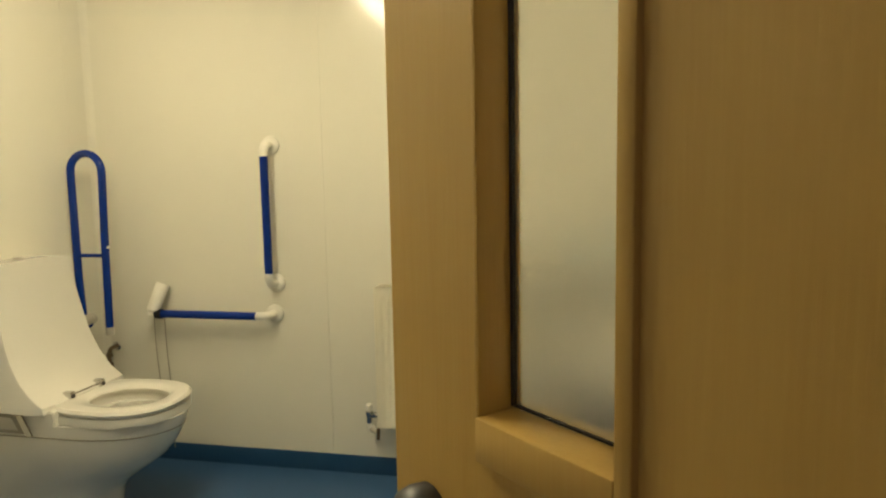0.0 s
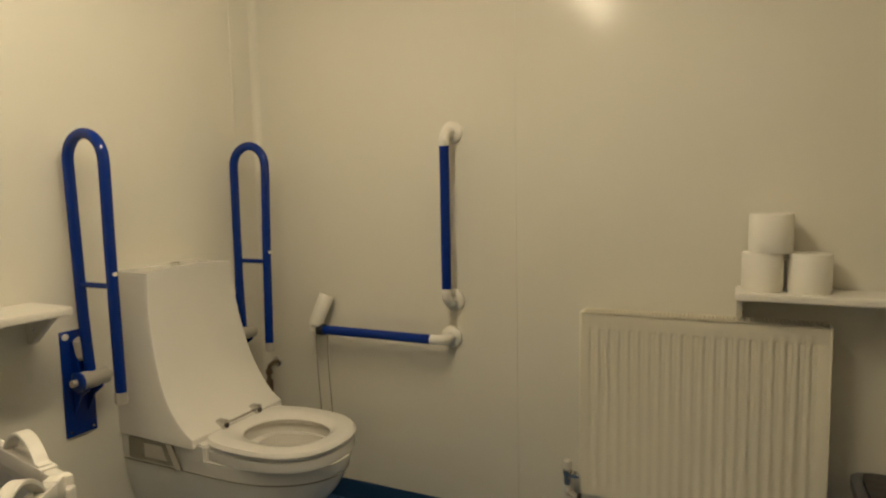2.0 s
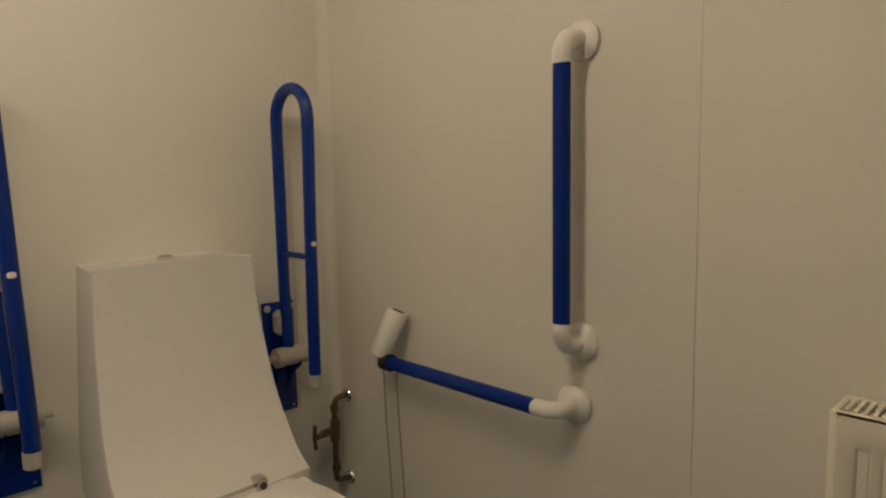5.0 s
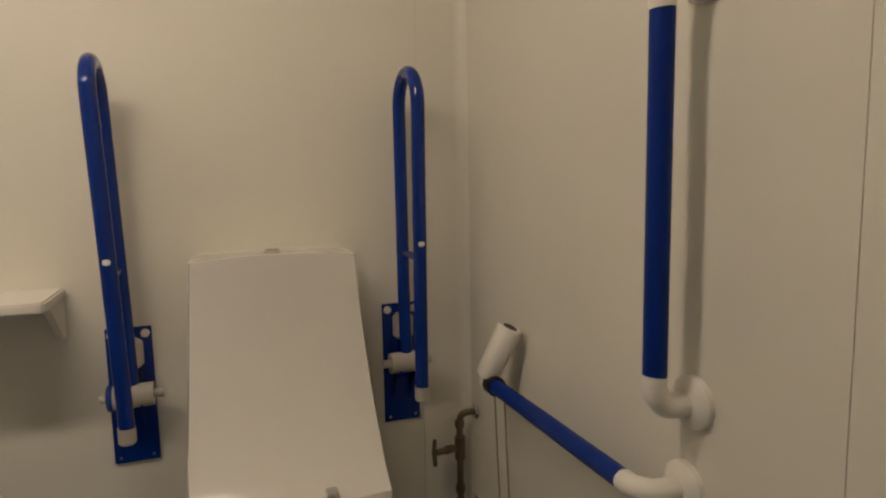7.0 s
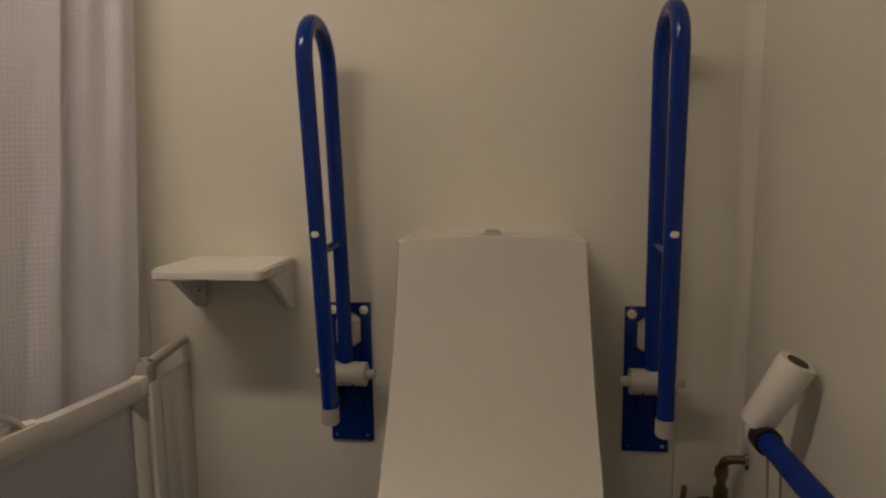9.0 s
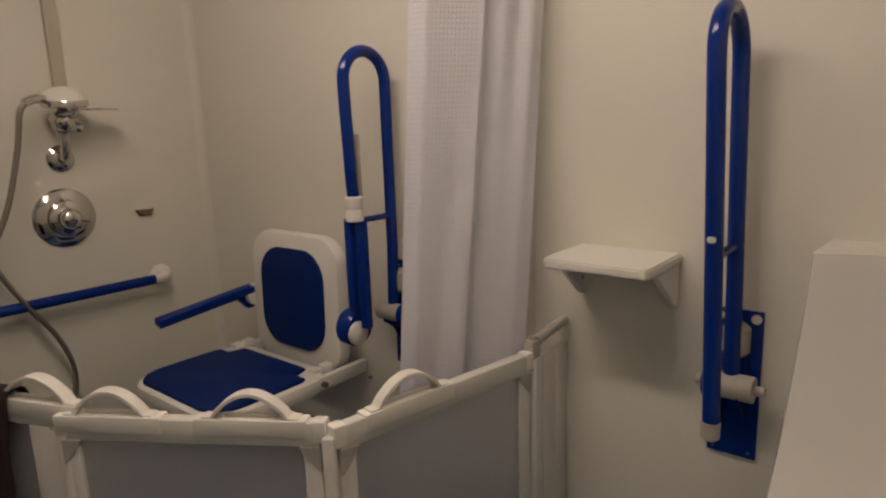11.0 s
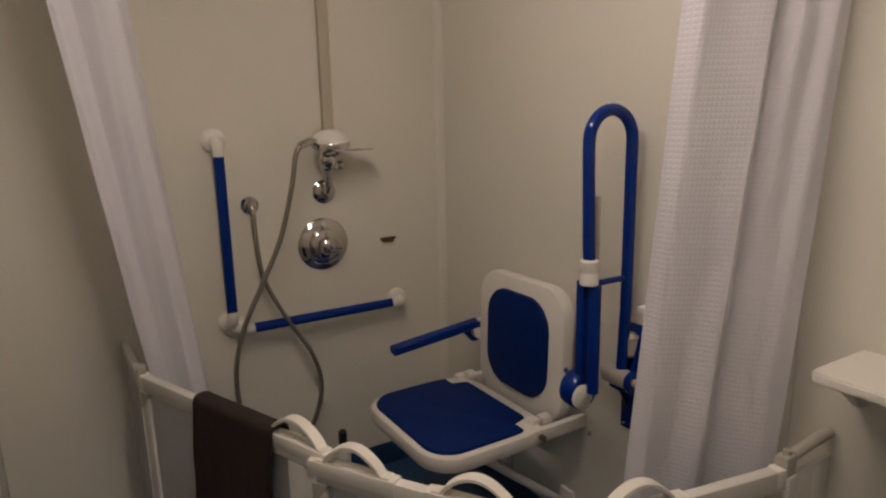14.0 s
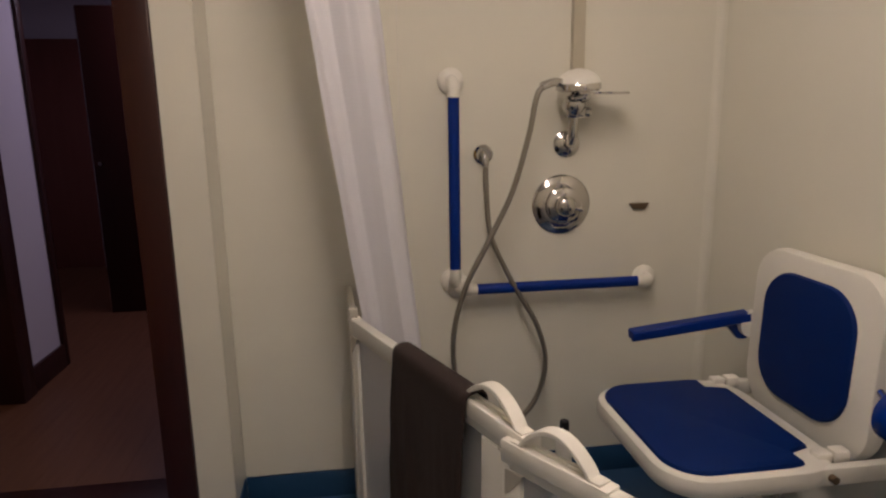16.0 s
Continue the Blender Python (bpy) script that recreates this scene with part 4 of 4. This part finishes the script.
def build_screen(a, b, label, handles=(), z1=GZ, inset=0.0):
    """A door leaf between two plan points; handles are (from, to) along it."""
    a, b = Vector((*a, 0)), Vector((*b, 0))
    d = b - a
    ln = d.length
    t = thing("shower_door", (a.x, a.y, 0), label, "shower door", "half-height shower doors", math.degrees(math.atan2(d.y, d.x)))
    part("top_rail", bx((0, -0.014, z1 - 0.048), (ln, 0.014, z1), 0.005), ALU, t, "white top rail")
    part("bottom_rail", bx((0, -0.012, 0.03), (ln, 0.012, 0.075), 0.004), ALU, t)
    for x in (0.0, ln - 0.034 - inset):
        part("stile", bx((x, -0.013, 0.03), (x + 0.034, 0.013, z1 - 0.048), 0.004), ALU, t)
    part("seal", bx((0.0, -0.004, 0.002), (ln, 0.004, 0.03)), RUBBER, t, "black floor seal")
    part("pane", bx((0.034, -0.004, 0.075), (ln - 0.034 - inset, 0.004, z1 - 0.048)), SCREEN, t, "frosted grey plastic pane")
    if inset:
        part("jamb_profile", bx((ln - 0.030 - inset, -0.016, 0.03), (ln - 0.006, 0.010, z1 - 0.048), 0.004), ALU, t, "white hinge-side profile")
    for h0, h1 in handles:
        w, n = h1 - h0, 16
        path = [(h0 + w * k / n, 0.0, z1 + 0.004 + 0.046 * math.sin(math.pi * k / n) ** 0.8) for k in range(n + 1)]
        part("handle", ribbon([(h0 - 0.02, 0, z1 + 0.003)] + path + [(h1 + 0.02, 0, z1 + 0.003)], (0, 1, 0), 0.027, 0.008), WHITE, t, "white arched handle")
        base = part("handle_base", bx((h0 - 0.035, -0.0165, z1 - 0.030), (h1 + 0.035, 0.0165, z1 + 0.004), 0.003), WHITE, t, "white clip-on handle base")
        part("web", bx((h0 + 0.02, -0.003, z1 + 0.004), (h1 - 0.02, 0.003, z1 + 0.012), 0.001), WHITE, base)
    for x, q in ((0.0, 1), (ln, -1)):
        part("gusset", prism([(x, z1 - 0.046), (x + q * 0.040, z1 - 0.046), (x + q * 0.034, z1 - 0.060), (x + q * 0.004, z1 - 0.095), (x, z1 - 0.095)], "y", -0.0155, 0.0155, 0.001), PALE, t, "grey corner gusset")
        part("end_block", bx((x - 0.012 * (q > 0) - 0.016 * (q < 0), -0.0155, z1 - 0.040), (x + 0.016 * (q > 0) + 0.012 * (q < 0), 0.0155, z1 + 0.003), 0.005), WHITE, t)
    return t


build_screen((1.222, -2.50), (0.952, -1.826), "white-framed half-height shower door with a towel over it", [(0.575, 0.735)], GZ + 0.007, 0.062)
build_screen((0.966, -1.818), (0.694, -1.388), "white-framed half-height shower door with two arched handles", [(0.03, 0.17), (0.305, 0.45)], GZ - 0.006)
build_screen((0.682, -1.364), (0.178, -1.272), "white-framed half-height shower door meeting the toilet wall", [(0.09, 0.24)], GZ - 0.014)
for px, py in ((0.955, -1.822), (0.686, -1.374)):
    post = thing("hinge_post", (px, py, 0), "white upright hinge profile between two shower doors", "shower screen", "door hinge profiles", rz=35)
    part("profile", bx((-0.026, -0.012, 0.03), (0.026, 0.012, GZ - 0.030), 0.006), ALU, post)
    part("foot", bx((-0.016, -0.008, 0.0), (0.016, 0.008, 0.03), 0.002), RUBBER, post, "black rubber foot")
fx = thing("screen_panel", (1.24, YS, 0), "narrow white-framed fixed shower screen panel", "shower screen", rz=92)
part("pane", bx((0.03, -0.004, 0.03), (0.345, 0.004, GZ - 0.04)), SCREEN, fx)
part("top_rail", bx((0.0, -0.009, GZ - 0.048), (0.36, 0.009, GZ), 0.003), ALU, fx)
part("post", bx((0.345, -0.010, 0.0), (0.372, 0.010, GZ + 0.02), 0.003), ALU, fx)
part("wall_profile", bx((0.0, -0.010, 0.0), (0.028, 0.010, GZ - 0.048), 0.003), ALU, fx)
part("post_bracket", bx((0.350, -0.012, GZ + 0.0), (0.378, 0.012, GZ + 0.035), 0.003), PALE, fx, "grey hinge bracket")
wp = thing("wall_post", (0.0, -1.265, 0), "white upright wall profile with a grey hinge handle", "shower screen")
part("profile", bx((0.140, -0.018, 0.0), (0.174, 0.016, GZ - 0.03), 0.004), ALU, wp)
part("backing", bx((0.0, -0.008, 0.0), (0.140, 0.006, GZ - 0.035), 0.003), ALU, wp, "wide white wall channel")
for x in (0.030, 0.088):
    part("rib", bx((x, 0.006, 0.0), (x + 0.040, 0.0095, GZ - 0.037), 0.002), ALU, wp)
part("hinge_handle", sweep([(0.138, -0.002, GZ + 0.004), (0.130, -0.002, GZ + 0.007), (0.030, 0.000, GZ + 0.020), (0.010, 0.002, GZ + 0.022)], 0.0125, 16), PALE, wp, "grey plastic hinge handle")
part("hinge_arm", bx((0.140, -0.020, GZ - 0.060), (0.176, 0.010, GZ + 0.012), 0.006), PALE, wp, "grey hinge block")
part("hinge_pin", cyl((0.158, -0.004, GZ + 0.012), (0.158, -0.004, GZ + 0.022), 0.008), PALE, wp)


# ---- towel over the first door ----
def build_towel():
    a, b = V(1.222, -2.50, 0), V(0.952, -1.826, 0)
    d = (b - a).normalized()
    nrm = V(d.y, -d.x, 0)
    bm = bmesh.new()
    prof = [(-0.024, 0.34), (-0.023, 0.50), (-0.022, GZ - 0.03), (-0.020, GZ + 0.004), (-0.010, GZ + 0.013), (0.010, GZ + 0.013), (0.020, GZ + 0.004), (0.022, GZ - 0.03), (0.026, 0.60), (0.030, 0.45), (0.034, 0.32), (0.035, 0.22)]
    fine = smooth_path([(p, 0, z) for p, z in prof], 4)
    rows = []
    for k in range(22):
        s = 0.287 + 0.308 * k / 21
        row = []
        for p in fine:
            drop = max(0, GZ - p.z)
            w = 0.006 * math.sin(k * 0.75 + p.z * 6) * min(1, drop * 4) + 0.003 * math.sin(k * 1.9 + p.z * 17)
            sk = s + (0.012 * math.sin(p.z * 7) - 0.01) * min(1, drop * 3)
            base = a + d * sk + nrm * (p.x + math.copysign(max(w, -0.004), p.x) * min(1, drop * 5))
            row.append(bm.verts.new((base.x, base.y, p.z + 0.007 + (0.008 * math.sin(k * 0.4) if drop > 0.4 else 0))))
        rows.append(row)
    for r0, r1 in zip(rows, rows[1:]):
        for i in range(len(fine) - 1):
            bm.faces.new((r0[i], r0[i + 1], r1[i + 1], r1[i]))
    o = solid("towel", bm, TOWEL, "dark brown towel draped over the shower door", "towel")
    sm = o.modifiers.new("thickness", "SOLIDIFY")
    sm.thickness, sm.offset = 0.006, 1.0


build_towel()


# ---- curtains ----
def bend(keys, u):
    """A soft curve through (place, offset) rows."""
    for (u0, a0), (u1, a1) in zip(keys, keys[1:]):
        if u <= u1:
            q = (u - u0) / (u1 - u0)
            return a0 + (a1 - a0) * q * q * (3 - 2 * q)
    return keys[-1][1]


def build_curtain(label, top, bottom, z0, z1, upper, lower, seed, fabric, sway=0.0):
    """A hanging sheet: plan lines at its top and bottom, with folds drawn across it at each."""
    rnd = random.Random(seed)
    ph = [rnd.uniform(0, 6.28) for _ in range(6)]
    nu, nv = 170, 80
    bm = bmesh.new()
    uvl = bm.loops.layers.uv.new("UVMap")
    ta, tb, ba, bb = (Vector((*p, 0)) for p in (*top, *bottom))
    grid = []
    for j in range(nv + 1):
        v = j / nv
        z = z1 + (z0 - z1) * v
        a, b = ta.lerp(ba, v), tb.lerp(bb, v)
        d = b - a
        nrm = V(-d.y, d.x, 0).normalized()
        row = []
        for i in range(nu + 1):
            u = i / nu
            w = min(1, max(0, u + 0.02 * math.sin(3.0 * v + ph[0]) * math.sin(math.pi * u)))
            off = bend(upper, w) * (1 - v) + bend(lower, w) * v
            off += 0.0022 * math.sin(11 * u + 6 * v + ph[1]) + 0.0016 * math.sin(23 * u - 9 * v + ph[2]) + 0.0012 * math.sin(31 * v + 7 * u + ph[3])
            # soft dents where the cloth has been pushed
            for cu, cv, su, sv, amp in ((0.22, 0.36, 0.07, 0.05, 0.010), (0.60, 0.62, 0.08, 0.035, -0.007), (0.75, 0.48, 0.10, 0.04, 0.005)):
                off += amp * math.exp(-((u - cu) / su) ** 2 - ((v - cv) / sv) ** 2)
            p = a + d * u + nrm * (off + sway * math.sin(math.pi * v))
            row.append(bm.verts.new((p.x, p.y, z)))
        grid.append(row)
    run = (tb - ta).length * 1.5
    for j in range(nv):
        for i in range(nu):
            f = bm.faces.new((grid[j][i], grid[j][i + 1], grid[j + 1][i + 1], grid[j + 1][i]))
            for lp, (ii, jj) in zip(f.loops, ((i, j), (i + 1, j), (i + 1, j + 1), (i, j + 1))):
                lp[uvl].uv = (run * ii / nu, (z1 - z0) * jj / nv)
    return solid("shower_curtain", bm, fabric, label, "shower curtain")


build_curtain("white waffle-weave shower curtain gathered at the toilet wall", ((0.015, -1.265), (0.31, -1.40)), ((0.118, -1.335), (0.33, -1.555)), 0.42, 2.26,
              ((0, 0.0), (0.10, 0.016), (0.20, -0.010), (0.32, 0.026), (0.43, -0.020), (0.50, 0.028), (0.72, 0.008), (0.90, 0.016), (1, -0.012)),
              ((0, 0.0), (0.16, 0.012), (0.36, -0.012), (0.44, -0.018), (0.50, 0.020), (0.70, 0.010), (0.88, 0.018), (1, -0.016)), 3, CURTAIN)
build_curtain("white shower curtain gathered inside the shower door near the doorway", ((1.40, -2.47), (1.17, -2.64)), ((1.165, -2.555), (1.00, -2.64)), 0.40, 2.26,
              ((0, -0.004), (0.20, 0.036), (0.36, 0.034), (0.44, -0.045), (0.62, -0.062), (0.82, -0.030), (1, 0.045)),
              ((0, -0.006), (0.24, 0.026), (0.42, 0.022), (0.52, -0.034), (0.70, -0.044), (0.88, -0.012), (1, 0.030)), 8, DRAPE)
rail = solid("curtain_rail", sweep(smooth_path([(0.002, -1.29, 2.275), (0.5, -1.38, 2.275), (1.15, -1.55, 2.275), (1.38, -1.85, 2.275), (1.40, -2.4, 2.275), (1.15, -2.72, 2.275), (1.10, YS + 0.002, 2.275)]), 0.012, 10), ALU, "white bent curtain rail under the ceiling", "curtain rail")

# ---- hall floorboards ----
rng = random.Random(5)
shared = {}
for i in range(22):
    x = 1.2 + i * 0.15
    y = -6.9 + rng.uniform(-0.6, 0)
    while y < -3.07:
        y1 = min(y + 1.2, -3.07)
        y0 = max(y, -6.9)
        if y1 - y0 > 0.1:
            key = round(y1 - y0, 2)
            if key not in shared:
                me = bpy.data.meshes.new("plank")
                b2 = bx((0.0004, 0.0004, 0.0), (0.1496, key - 0.0004, 0.006))
                b2.to_mesh(me)
                b2.free()
                me.materials.append(PLANK)
                shared[key] = me
            o = new("plank", shared[key])
            o.location = (x, y0, 0.0)
            o.parent = hall_floor
        y += 1.2
